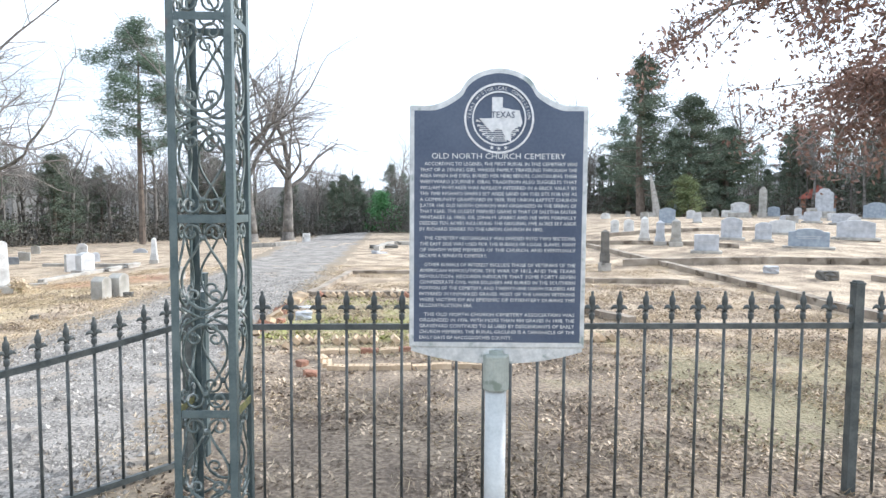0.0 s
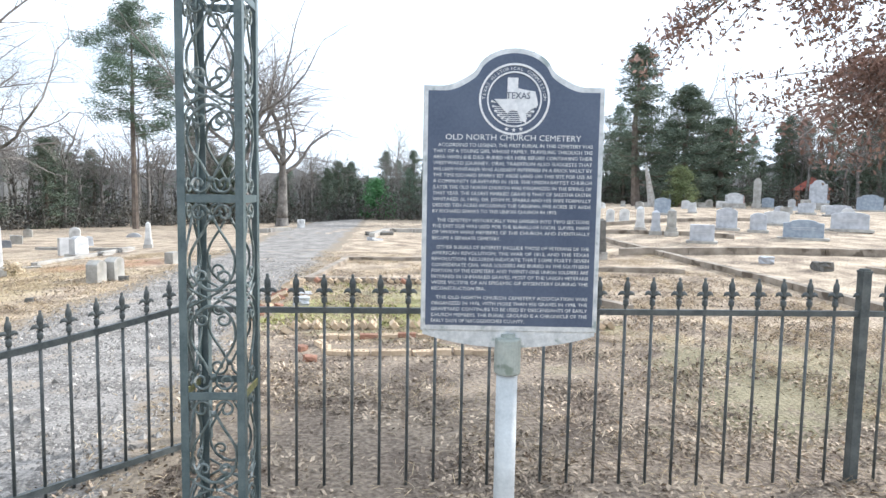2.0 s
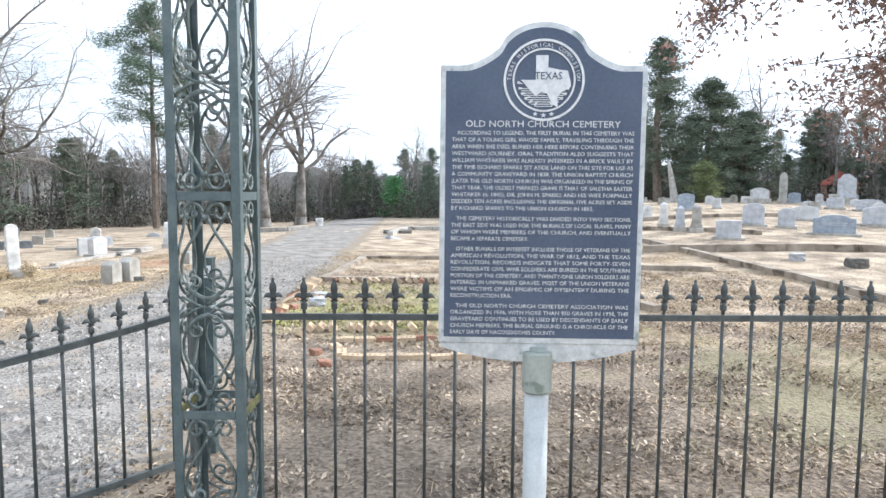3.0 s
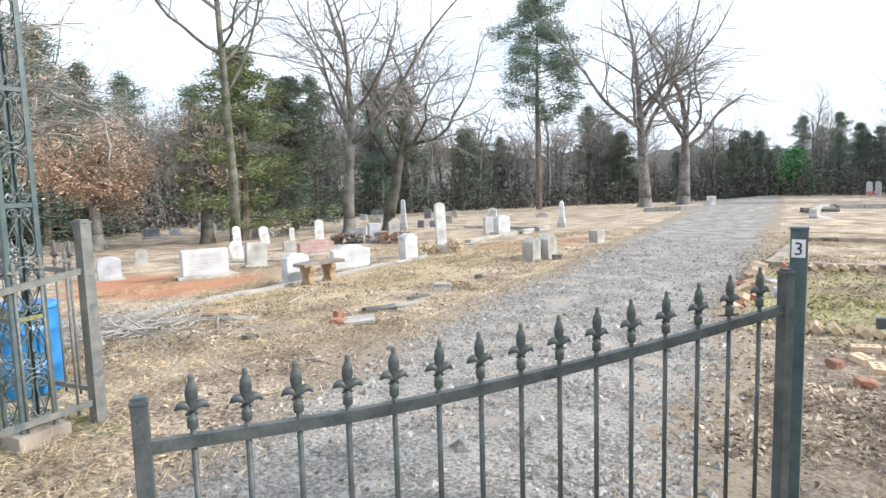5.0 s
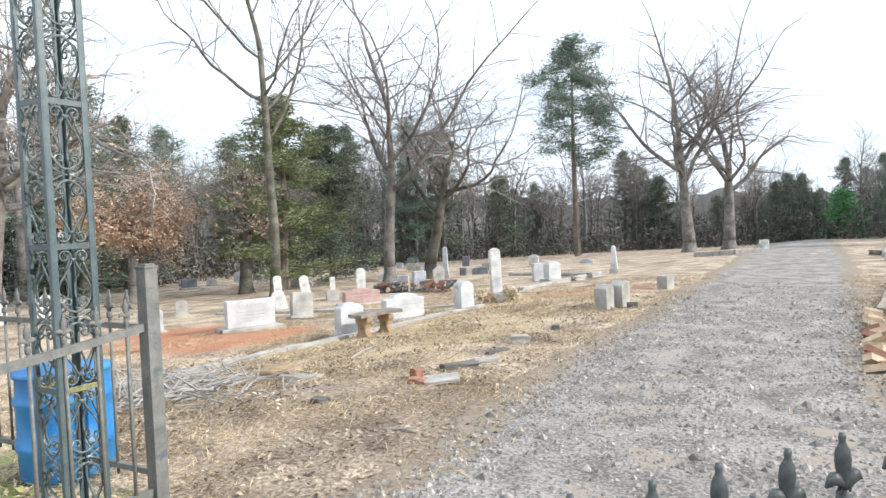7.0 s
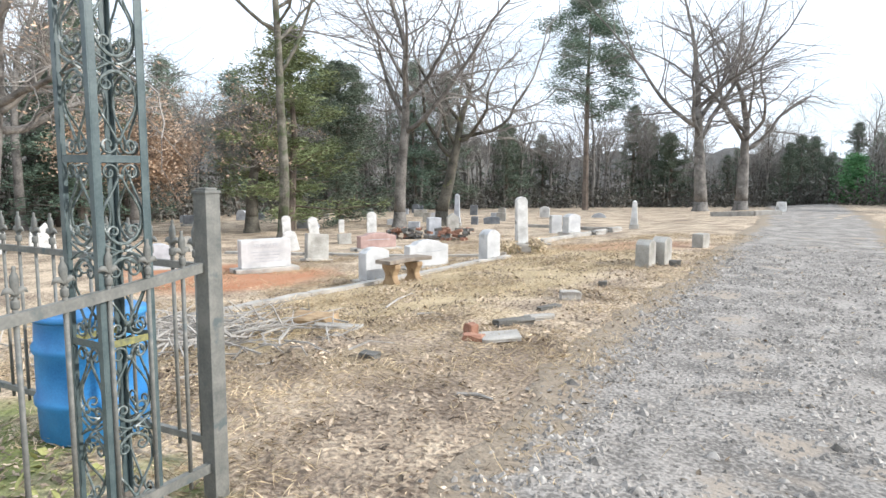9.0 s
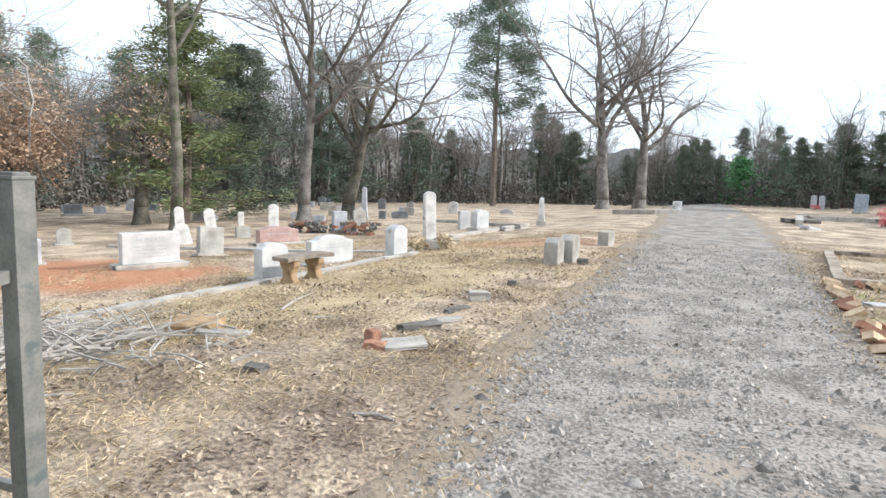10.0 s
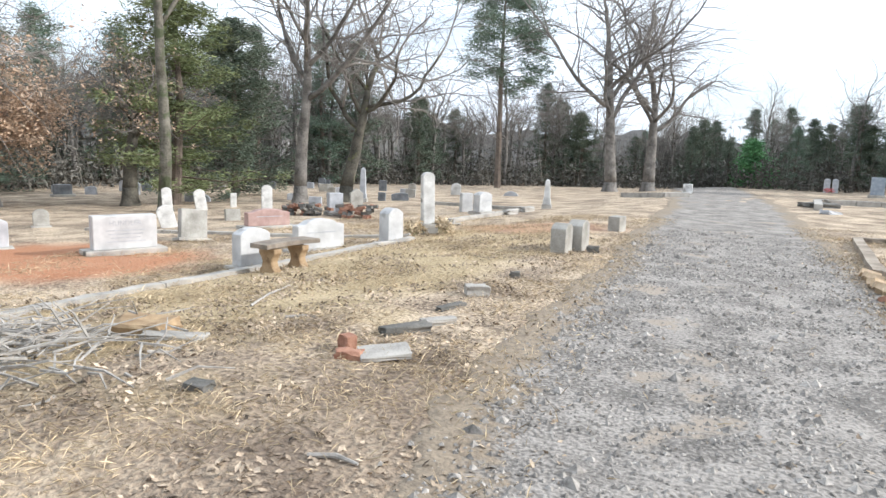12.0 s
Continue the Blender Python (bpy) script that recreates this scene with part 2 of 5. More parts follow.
M_DKBARK = mat("dark_mossy_bark", (0.04, 0.038, 0.03), (0.16, 0.145, 0.115), 3, 0.95, 0.9, fine=22, c=(0.14, 0.15, 0.06), spots=0.6, dist=0.03)
M_IVY = mat("ivy_grown_bark", (0.075, 0.07, 0.052), (0.21, 0.195, 0.16), 4, 0.95, 0.9, fine=18, c=(0.085, 0.1, 0.055), spots=0.54, dist=0.05)
M_PBARK = mat("dark_conifer_bark", (0.10, 0.08, 0.065), (0.23, 0.185, 0.15), 4, 0.95, 0.7, fine=24, dist=0.03)
M_CEDAR = mat("cedar_green", (0.08, 0.112, 0.08), (0.185, 0.22, 0.155), 1.1, 0.85, 0.1, vary=0.45)
M_PINE = mat("pine_needle_green", (0.10, 0.15, 0.105), (0.2, 0.27, 0.19), 1.1, 0.8, 0.1, vary=0.4)
M_YELG = mat("sunlit_cedar_green", (0.12, 0.155, 0.065), (0.26, 0.295, 0.14), 1.1, 0.85, 0.1, vary=0.4)
M_YOUNG = mat("young_pine_green", (0.07, 0.2, 0.08), (0.15, 0.34, 0.13), 1.5, 0.8, 0.1, vary=0.35)
M_BROWN = mat("withered_oak_leaves", (0.17, 0.105, 0.085), (0.36, 0.24, 0.19), 2, 0.8, 0.1, vary=0.4)
M_TANL = mat("tan_oak_leaves", (0.46, 0.33, 0.23), (0.66, 0.5, 0.37), 2, 0.85, 0.1, vary=0.35)
M_THICK = mat("winter_thicket", (0.07, 0.068, 0.058), (0.17, 0.16, 0.138), 0.5, 0.95, 0.1, vary=0.4)
# distance haze is put into this pale grey; the air itself stays clear
M_FAR_HAZE = mat("far_woods_haze_grey", (0.2, 0.2, 0.19), (0.32, 0.31, 0.3), 0.25, 1.0, 0.4, fine=2.5, dist=0.5)
M_TARP = mat("bright_blue_plastic", (0.02, 0.16, 0.42), (0.05, 0.28, 0.60), 4, 0.4, 0.1)
M_PINK = mat("faded_silk_flowers", (0.55, 0.1, 0.13), (0.8, 0.35, 0.35), 12, 0.8, 0.1, vary=0.3)
M_TEAL = mat("pale_green_stone", (0.35, 0.45, 0.43), (0.55, 0.62, 0.6), 6, 0.7, 0.2)
M_ROOF = mat("red_shingle_roof", (0.24, 0.06, 0.045), (0.4, 0.13, 0.09), 3, 0.9, 0.3)
M_DEADW = mat("grey_dead_wood", (0.26, 0.24, 0.21), (0.5, 0.47, 0.43), 9, 0.9, 0.3)


# ---- shape helpers ----
def mesh_of(name, verts, faces, material, smooth=False):
    me = bpy.data.meshes.new(name)
    me.from_pydata([tuple(v) for v in verts], [], [tuple(f) for f in faces])
    me.materials.append(material)
    if smooth:
        me.polygons.foreach_set("use_smooth", [True] * len(me.polygons))
    me.update()
    return me


def part(name, me, parent, label=""):
    """Links a mesh (or a bmesh with its material) as one object under parent."""
    ob = new(name, me)
    ob.parent = parent
    if label:
        tagged(ob, label)
    return ob


def thing(name, m, label, category, group="", kind=""):
    ob = new(name)
    ob.empty_display_size = 0.1
    ob.matrix_basis = m
    return tagged(ob, label, category, group, kind)


class Soup:
    """Gathers vertices and faces of one part."""

    def __init__(self):
        self.v, self.f = [], []

    def add(self, verts, faces):
        k = len(self.v)
        self.v.extend(verts)
        self.f.extend(tuple(i + k for i in f) for f in faces)

    def tube(self, pts, radii, sides=6, cap=True):
        pts = [Vector(p) for p in pts]
        k = len(self.v)
        side = None
        for i, p in enumerate(pts):
            d = (pts[min(i + 1, len(pts) - 1)] - pts[max(i - 1, 0)]).normalized()
            if side is None:
                side = d.orthogonal().normalized()
            side = (side - d * side.dot(d)).normalized()
            up = d.cross(side)
            r = radii[i] if hasattr(radii, "__len__") else radii
            for j in range(sides):
                a = 2 * math.pi * j / sides
                self.v.append(p + side * (r * math.cos(a)) + up * (r * math.sin(a)))
        for i in range(len(pts) - 1):
            for j in range(sides):
                a, b = k + i * sides + j, k + i * sides + (j + 1) % sides
                self.f.append((a, b, b + sides, a + sides))
        if cap:
            self.f.append(tuple(range(k + sides - 1, k - 1, -1)))
            e = k + (len(pts) - 1) * sides
            self.f.append(tuple(range(e, e + sides)))

    def box(self, cx, cy, cz, sx, sy, sz, turn=0.0):
        c, s = math.cos(turn), math.sin(turn)
        vs = []
        for z in (-1, 1):
            for x, y in ((-1, -1), (1, -1), (1, 1), (-1, 1)):
                u, w = x * sx / 2, y * sy / 2
                vs.append((cx + c * u - s * w, cy + s * u + c * w, cz + z * sz / 2))
        self.add(vs, [(3, 2, 1, 0), (4, 5, 6, 7), (0, 1, 5, 4), (1, 2, 6, 5), (2, 3, 7, 6), (3, 0, 4, 7)])

    def lathe(self, profile, sides=16, centre=(0, 0, 0)):
        """profile: (radius, height) from below up."""
        k = len(self.v)
        cx, cy, cz = centre
        for r, z in profile:
            for j in range(sides):
                a = 2 * math.pi * j / sides
                self.v.append((cx + r * math.cos(a), cy + r * math.sin(a), cz + z))
        for i in range(len(profile) - 1):
            for j in range(sides):
                a, b = k + i * sides + j, k + i * sides + (j + 1) % sides
                self.f.append((a, b, b + sides, a + sides))
        self.f.append(tuple(range(k + sides - 1, k - 1, -1)))
        e = k + (len(profile) - 1) * sides
        self.f.append(tuple(range(e, e + sides)))

    def mesh(self, name, material, smooth=False, bevel=0.0):
        me = mesh_of(name, self.v, self.f, material, smooth)
        if bevel:
            bm = bmesh.new()
            bm.from_mesh(me)
            es = [e for e in bm.edges if len(e.link_faces) == 2 and e.calc_face_angle(0) > 0.6]
            bmesh.ops.bevel(bm, geom=es, offset=bevel, segments=2, profile=0.6, affect="EDGES", clamp_overlap=True)
            bm.to_mesh(me)
            bm.free()
        return me


def slab_mesh(name, outline, depth, material, bevel=0.01, taper=1.0, rough=0.0, seed=0):
    """An upright slab: an outline in x and z, given a thickness along y, its rim rounded, its faces slightly uneven."""
    rng = random.Random(seed)
    bm = bmesh.new()
    vs = [bm.verts.new((x, -depth / 2, z)) for x, z in outline]
    f = bm.faces.new(vs)
    r = bmesh.ops.extrude_face_region(bm, geom=[f])
    bmesh.ops.translate(bm, verts=[v for v in r["geom"] if isinstance(v, bmesh.types.BMVert)], vec=(0, depth, 0))
    top = max(z for _, z in outline)
    for v in bm.verts:
        v.co.y *= 1 + (taper - 1) * v.co.z / top
        if rough:
            v.co += Vector((rng.uniform(-rough, rough), rng.uniform(-rough, rough), rng.uniform(-rough, rough)))
    bmesh.ops.recalc_face_normals(bm, faces=bm.faces)
    if bevel:
        es = [e for e in bm.edges if e.calc_face_angle(0) > 0.5]
        bmesh.ops.bevel(bm, geom=es, offset=bevel, segments=2, profile=0.6, affect="EDGES", clamp_overlap=True)
    me = bpy.data.meshes.new(name)
    bm.to_mesh(me)
    bm.free()
    me.materials.append(material)
    return me


def step(a, b, x):
    t = min(1.0, max(0.0, (x - a) / (b - a)))
    return t * t * (3 - 2 * t)


def ground_z(x, y):
    z = -0.085 * min(3.6, max(0.0, -x - 6.2)) - 0.028 * min(60, max(0.0, -x - 9.8)) - 0.02 * min(60, max(0.0, y - 24)) * (1 - step(0, 8, x))
    return z + 1.0 * step(10, 34, y) * step(0, 9, x)


def bumps(x, y):
    near = 1 - step(14, 40, math.hypot(x + 3, y - 6))
    return near * (0.022 * noise.noise((x * 1.1, y * 1.1, 0)) + 0.012 * noise.noise((x * 4, y * 4, 3)))


def on_ground(x, y, sink=0.0, turn=0.0, lean=0.0, tilt=0.0):
    return pose(x, y, ground_z(x, y) + bumps(x, y) - sink, tilt, lean, turn)


# ---- ground and road ----
def spaced(lo, hi, near_lo, near_hi, fine):
    out = [near_lo + fine * i for i in range(int((near_hi - near_lo) / fine) + 1)]
    s, x = fine, out[-1]
    while x < hi:
        s *= 1.16
        x += s
        out.append(min(x, hi))
    s, x = fine, out[0]
    while x > lo:
        s *= 1.16
        x -= s
        out.insert(0, max(x, lo))
    return out


def build_ground():
    xs, ys = spaced(-900, 900, -11, 6, 0.11), spaced(-900, 900, -1, 15, 0.11)
    vs = [(x, y, ground_z(x, y) + bumps(x, y)) for y in ys for x in xs]
    w = len(xs)
    fs = [(j * w + i, j * w + i + 1, (j + 1) * w + i + 1, (j + 1) * w + i) for j in range(len(ys) - 1) for i in range(w - 1)]
    tagged(new("ground", mesh_of("ground", vs, fs, M_GROUND, True)), "dry winter turf and leaf litter with bare soil patches", "ground", kind="structure")


def road_sides(y):
    """The gravel lane's edges; it bends left beyond the crest and fans out at the gate."""
    left = -4.15 - 0.085 * (y - 4) + 0.004 * max(0, y - 4) ** 1.2 - 0.22 * step(2.5, 6, y) + 0.08 * step(8, 15, y) - 0.004 * max(0, y - 16) ** 1.7
    right = -2.2 - 0.055 * (y - 4) - 0.0022 * max(0, y - 16) ** 1.7 + 0.2 * (1 - step(5, 9, y))
    if y < 4:
        left += 0.06 * (4 - y)
        right += 0.04 * (4 - y)
    return left, right


def build_road():
    ys, y = [], -14.0
    while y < 62:
        ys.append(y)
        y += 0.12 if y < 14 else 0.5
    n = 36
    vs, rim = [], []
    for y in ys:
        a, b = road_sides(y)
        a += 0.24 * noise.noise((y * 0.8, 1.3, 0)) + 0.17 * noise.noise((y * 3.1, 4.0, 0))
        b += 0.28 * noise.noise((y * 0.7, 8.3, 0)) + 0.18 * noise.noise((y * 3.3, 9.0, 0))
        a, b = a - 0.32, b + 0.32
        for i in range(n + 1):
            t = i / n
            x = a + (b - a) * t
            edge = min(t, 1 - t)
            rim.append(max(0.0, 1.0 - edge * (b - a) / 0.62))
            z = ground_z(x, y) + bumps(x, y) + (0.012 if edge > 0 else -0.03)
            z += 0.006 * noise.noise((x * 7, y * 7, 1)) if edge > 0 else 0
            vs.append((x, y, z))
    w = n + 1
    fs = [(j * w + i, j * w + i + 1, (j + 1) * w + i + 1, (j + 1) * w + i) for j in range(len(ys) - 1) for i in range(n)]
    me = mesh_of("road", vs, fs, M_ROAD, True)
    me.attributes.new("rim", "FLOAT", "POINT").data.foreach_set("value", rim)
    tagged(new("road", me), "grey crushed-gravel lane with ragged grassy edges", "road", kind="structure")


build_ground()
build_road()


# ---- the marker ----
def text_mesh(name, words, height, material, width=None, extrude=0.002, spacing=1.0):
    """One line of raised lettering, centred, in the x-z plane; width: the length that it is set to."""
    cu = bpy.data.curves.new(name, "FONT")
    cu.body, cu.size, cu.extrude, cu.align_x, cu.space_character = words, 1.0, 0.0, "CENTER", spacing
    cu.resolution_u = 2
    ob = bpy.data.objects.new(name, cu)
    scene.collection.objects.link(ob)
    bpy.context.view_layer.update()
    me = bpy.data.meshes.new_from_object(ob.evaluated_get(bpy.context.evaluated_depsgraph_get()))
    bpy.data.objects.remove(ob)
    xs = [v.co.x for v in me.vertices]
    k = height / 0.7
    kx = width / (max(xs) - min(xs)) if width else k
    mid = (max(xs) + min(xs)) / 2
    bm = bmesh.new()
    bm.from_mesh(me)
    for v in bm.verts:
        v.co = Vector(((v.co.x - mid) * kx, 0, v.co.y * k))
    r = bmesh.ops.extrude_face_region(bm, geom=bm.faces[:])
    bmesh.ops.translate(bm, verts=[v for v in r["geom"] if isinstance(v, bmesh.types.BMVert)], vec=(0, -extrude, 0))
    bmesh.ops.recalc_face_normals(bm, faces=bm.faces)
    bm.to_mesh(me)
    bm.free()
    me.materials.clear()
    me.materials.append(material)
    return me


def sign_outline(w, shoulder, top, n=36):
    """Flat shoulders, then an ogee up to a round crest."""
    right = []
    for i in range(n + 1):
        t = 1 - i / n
        rise = top - shoulder
        if t > 0.42:
            k = min(1.0, max(0.0, (0.80 - t) / 0.38))
            z = shoulder + rise * 0.42 * k ** 1.7
        else:
            z = shoulder + rise * (0.42 + 0.58 * math.sqrt(max(0.0, 1 - (t / 0.42) ** 2)) ** 1.25)
        right.append((w * t, z))
    left = [(-x, z) for x, z in reversed(right[:-1])]
    return right + left


def build_marker():
    sign = thing("historical_marker", pose(0.212, 2.55, 0, 0, 0.0, -0.7), "dark blue cast metal historical marker with silver letters", "sign")
    low, shoulder, top, half = 1.06, 2.0, 2.142, 0.343
    rim = [(-half, low), (half, low)] + sign_outline(half, shoulder, top)
    part("rim", slab_mesh("rim", rim, 0.022, M_ALU, 0.004), sign, "oxidised silver rim")
    hi = 0.325
    face = [(-hi, low + 0.022), (hi, low + 0.022)] + sign_outline(hi, shoulder - 0.02, top - 0.02)
    part("face", slab_mesh("face", face, 0.024, M_SIGN, 0.0), sign, "blue-black enamel face")
    s = Soup()
    n = 24
    for i in range(n + 1):
        x = -half * 0.98 + 2 * half * 0.98 * i / n
        d = 0.052 * (1 - abs(x / half) ** 2.2) + 0.012
        s.v += [(x, -0.008, low), (x, -0.008, low - d), (x, 0.008, low - d), (x, 0.008, low)]
    for i in range(n):
        k = 4 * i
        for a in range(4):
            s.f.append((k + a, k + (a + 1) % 4, k + 4 + (a + 1) % 4, k + 4 + a))
    s.f += [(3, 2, 1, 0), (4 * n, 4 * n + 1, 4 * n + 2, 4 * n + 3)]
    part("lower_bracket", s.mesh("lower_bracket", M_ALU), sign, "mottled silver bracket under the face")
    s = Soup()
    s.lathe([(0.0485, 0.893), (0.052, 0.898), (0.052, 1.028), (0.049, 1.034), (0.03, 1.036), (0.028, 1.05)], 28)
    part("collar", s.mesh("collar", M_COLLAR), sign, "grey-green cast collar")
    s = Soup()
    s.lathe([(0.042, -0.25), (0.042, 0.9)], 28)
    part("post", s.mesh("post", M_POST, True), sign, "pale grey round steel post")
    # the seal
    cz = 1.951
    for name, r0, r1 in (("seal_outer_ring", 0.126, 0.134), ("seal_inner_ring", 0.098, 0.104)):
        s = Soup()
        m = 48
        for i in range(m):
            a = 2 * math.pi * i / m
            for r, y in ((r0, -0.0115), (r0, -0.0165), (r1, -0.0165), (r1, -0.0115)):
                s.v.append((r * math.sin(a), y, cz + r * math.cos(a)))
        for i in range(m):
            for a in range(3):
                k, q = 4 * i, 4 * ((i + 1) % m)
                s.f.append((k + a, k + a + 1, q + a + 1, q + a))
        part(name, s.mesh(name, M_LETTER), sign)
    state = [(-0.028, 0.074), (0.008, 0.074), (0.008, 0.038), (0.04, 0.031), (0.066, 0.028), (0.073, 0.0), (0.076, -0.02), (0.05, -0.036),
             (0.036, -0.05), (0.038, -0.082), (0.02, -0.072), (0.006, -0.04), (-0.012, -0.036), (-0.026, -0.05), (-0.046, -0.03), (-0.072, 0.0), (-0.028, 0.0)]
    me = slab_mesh("state_outline", [(x * 1.12 + 0.004, cz + z * 1.08) for x, z in reversed(state)], 0.006, M_LETTER, 0.0)
    part("state_outline", me, sign, "silver raised state map").location = (0, -0.0145, 0)
    for i in range(9):
        z = cz - 0.028 - i * 0.0072
        w = math.sqrt(max(0, 0.092 ** 2 - (z - cz) ** 2))
        s = Soup()
        s.box(0, -0.013, z, 1.75 * w, 0.003, 0.0026)
        part("seal_wave", s.mesh("seal_wave", M_LETTER), sign)
    for side in (-1, 1):
        s = Soup()
        for i in range(6):
            a = math.radians(95 + 13 * i) * side
            s.tube([(0.088 * math.sin(a), -0.014, cz + 0.088 * math.cos(a)), (0.07 * math.sin(a + 0.1 * side), -0.014, cz + 0.07 * math.cos(a + 0.1 * side))], [0.006, 0.001], 4)
        part("seal_branch", s.mesh("seal_branch", M_LETTER), sign)
    for i in (-1, 0, 1):
        s = Soup()
        pts = []
        for j in range(10):
            a, r = math.pi * j / 5, (0.0095 if j % 2 == 0 else 0.004)
            pts.append((i * 0.027 + r * math.sin(a), -0.0155, cz - 0.115 + abs(i) * 0.004 + r * math.cos(a)))
        s.add(pts, [tuple(range(9, -1, -1))])
        part("seal_star", s.mesh("seal_star", M_LETTER), sign)
    part("seal_word", text_mesh("seal_word", "TEXAS", 0.024, M_SIGN, 0.09, 0.002), sign).location = (0.014, -0.0176, cz + 0.002)
    ring = "TEXAS HISTORICAL COMMISSION"
    for i, ch in enumerate(ring):
        if ch == " ":
            continue
        a = radians(-88 + 176 * i / (len(ring) - 1))
        ob = part("seal_letter", text_mesh("seal_letter", ch, 0.0125, M_LETTER, None, 0.002), sign)
        ob.matrix_basis = pose(0.109 * math.sin(a), -0.0122, cz + 0.109 * math.cos(a), 0, math.degrees(a), 0)
    # the lettering
    part("title", text_mesh("title", "OLD NORTH CHURCH CEMETERY", 0.0215, M_LETTER, 0.515, 0.003), sign).location = (0.0, -0.0122, 1.797)
    body = ["  ACCORDING TO LEGEND, THE FIRST BURIAL IN THIS CEMETERY WAS", "THAT OF A YOUNG GIRL WHOSE FAMILY, TRAVELING THROUGH THE",
            "AREA WHEN SHE DIED, BURIED HER HERE BEFORE CONTINUING THEIR", "WESTWARD JOURNEY. ORAL TRADITION ALSO SUGGESTS THAT",
            "WILLIAM WHITAKER WAS ALREADY INTERRED IN A BRICK VAULT BY", "THE TIME RICHARD SPARKS SET ASIDE LAND ON THIS SITE FOR USE AS",
            "A COMMUNITY GRAVEYARD IN 1838. THE UNION BAPTIST CHURCH", "(LATER THE OLD NORTH CHURCH) WAS ORGANIZED IN THE SPRING OF",
            "THAT YEAR. THE OLDEST MARKED GRAVE IS THAT OF SALETHA EASTER", "WHITAKER (d. 1845). DR. JOHN M. SPARKS AND HIS WIFE FORMALLY",
            "DEEDED TEN ACRES INCLUDING THE ORIGINAL FIVE ACRES SET ASIDE", "BY RICHARD SPARKS TO THE UNION CHURCH IN 1892.|0.478", "",
            "  THE CEMETERY HISTORICALLY WAS DIVIDED INTO TWO SECTIONS.", "THE EAST SIDE WAS USED FOR THE BURIALS OF LOCAL SLAVES, MANY",
            "OF WHOM WERE MEMBERS OF THE CHURCH, AND EVENTUALLY", "BECAME A SEPARATE CEMETERY.|0.262", "",
            "  OTHER BURIALS OF INTEREST INCLUDE THOSE OF VETERANS OF THE", "AMERICAN REVOLUTION, THE WAR OF 1812, AND THE TEXAS",
            "REVOLUTION. RECORDS INDICATE THAT SOME FORTY-SEVEN", "CONFEDERATE CIVIL WAR SOLDIERS ARE BURIED IN THE SOUTHERN",
            "PORTION OF THE CEMETERY, AND TWENTY-ONE UNION SOLDIERS ARE", "INTERRED IN UNMARKED GRAVES. MOST OF THE UNION VETERANS",
            "WERE VICTIMS OF AN EPIDEMIC OF DYSENTERY DURING THE", "RECONSTRUCTION ERA.|0.208", "",
            "  THE OLD NORTH CHURCH CEMETERY ASSOCIATION WAS", "ORGANIZED IN 1976. WITH MORE THAN 950 GRAVES IN 1998, THE",
            "GRAVEYARD CONTINUES TO BE USED BY DESCENDANTS OF EARLY", "CHURCH MEMBERS. THE BURIAL GROUND IS A CHRONICLE OF THE",
            "EARLY DAYS OF NACOGDOCHES COUNTY.|0.362"]
    z, full = 1.771, 0.606
    for line in body:
        if not line:
            z -= 0.012
            continue
        words, _, w = line.partition("|")
        w = float(w) if w else full
        inset = 0.018 if words.startswith("  ") else 0.0
        ob = part("text_line", text_mesh("text_line", words.strip(), 0.0132, M_LETTER, w - inset, 0.003), sign)
        ob.location = (-full / 2 + inset / 2 + w / 2, -0.0122, z)
        z -= 0.0229


build_marker()


# ---- ironwork ----
def finial_mesh(material, name):
    """A cast spear point: collar, two curled leaves on each side, and a bud."""
    s = Soup()
    s.lathe([(0.008, -0.02), (0.008, 0.006), (0.0145, 0.008), (0.0155, 0.012), (0.0155, 0.034), (0.0145, 0.038), (0.008, 0.041), (0.009, 0.052)], 10)
    for side in (-1, 1):
        # a broad leaf that arches over, hollow underneath, with a tooth at its root
        top = [(0.002, 0.07), (0.014, 0.086), (0.028, 0.088), (0.04, 0.08), (0.0475, 0.064)]
        low = [(0.002, 0.05), (0.012, 0.062), (0.025, 0.068), (0.035, 0.066), (0.046, 0.061)]
        k = len(s.v)
        for (xt, zt), (xl, zl), w in zip(top, low, (0.009, 0.013, 0.013, 0.009, 0.003)):
            s.v += [(side * xt, -w * 0.35, zt), (side * xt, w * 0.35, zt), (side * xl, w, zl), (side * xl, -w, zl)]
        for i in range(4):
            for j in range(4):
                s.f.append((k + 4 * i + j, k + 4 * i + (j + 1) % 4, k + 4 * i + 4 + (j + 1) % 4, k + 4 * i + 4 + j))
        s.f.append((k + 16, k + 17, k + 18, k + 19))
        s.tube([(0.006 * side, 0, 0.056), (0.014 * side, 0, 0.046), (0.019 * side, 0, 0.049)], [0.006, 0.005, 0.002], 5)
    k = len(s.v)
    s.lathe([(0.010, 0.05), (0.012, 0.07), (0.0165, 0.092), (0.018, 0.108), (0.0155, 0.128), (0.0085, 0.14), (0.0072, 0.146), (0.0085, 0.154), (0.006, 0.162)], 10)
    s.v[k:] = [(x, y * 0.7, z) for x, y, z in s.v[k:]]
    return s.mesh(name, material, True)


FIN_DARK = finial_mesh(M_BAR, "finial")
FIN_GREY = finial_mesh(M_GATE, "finial_grey")


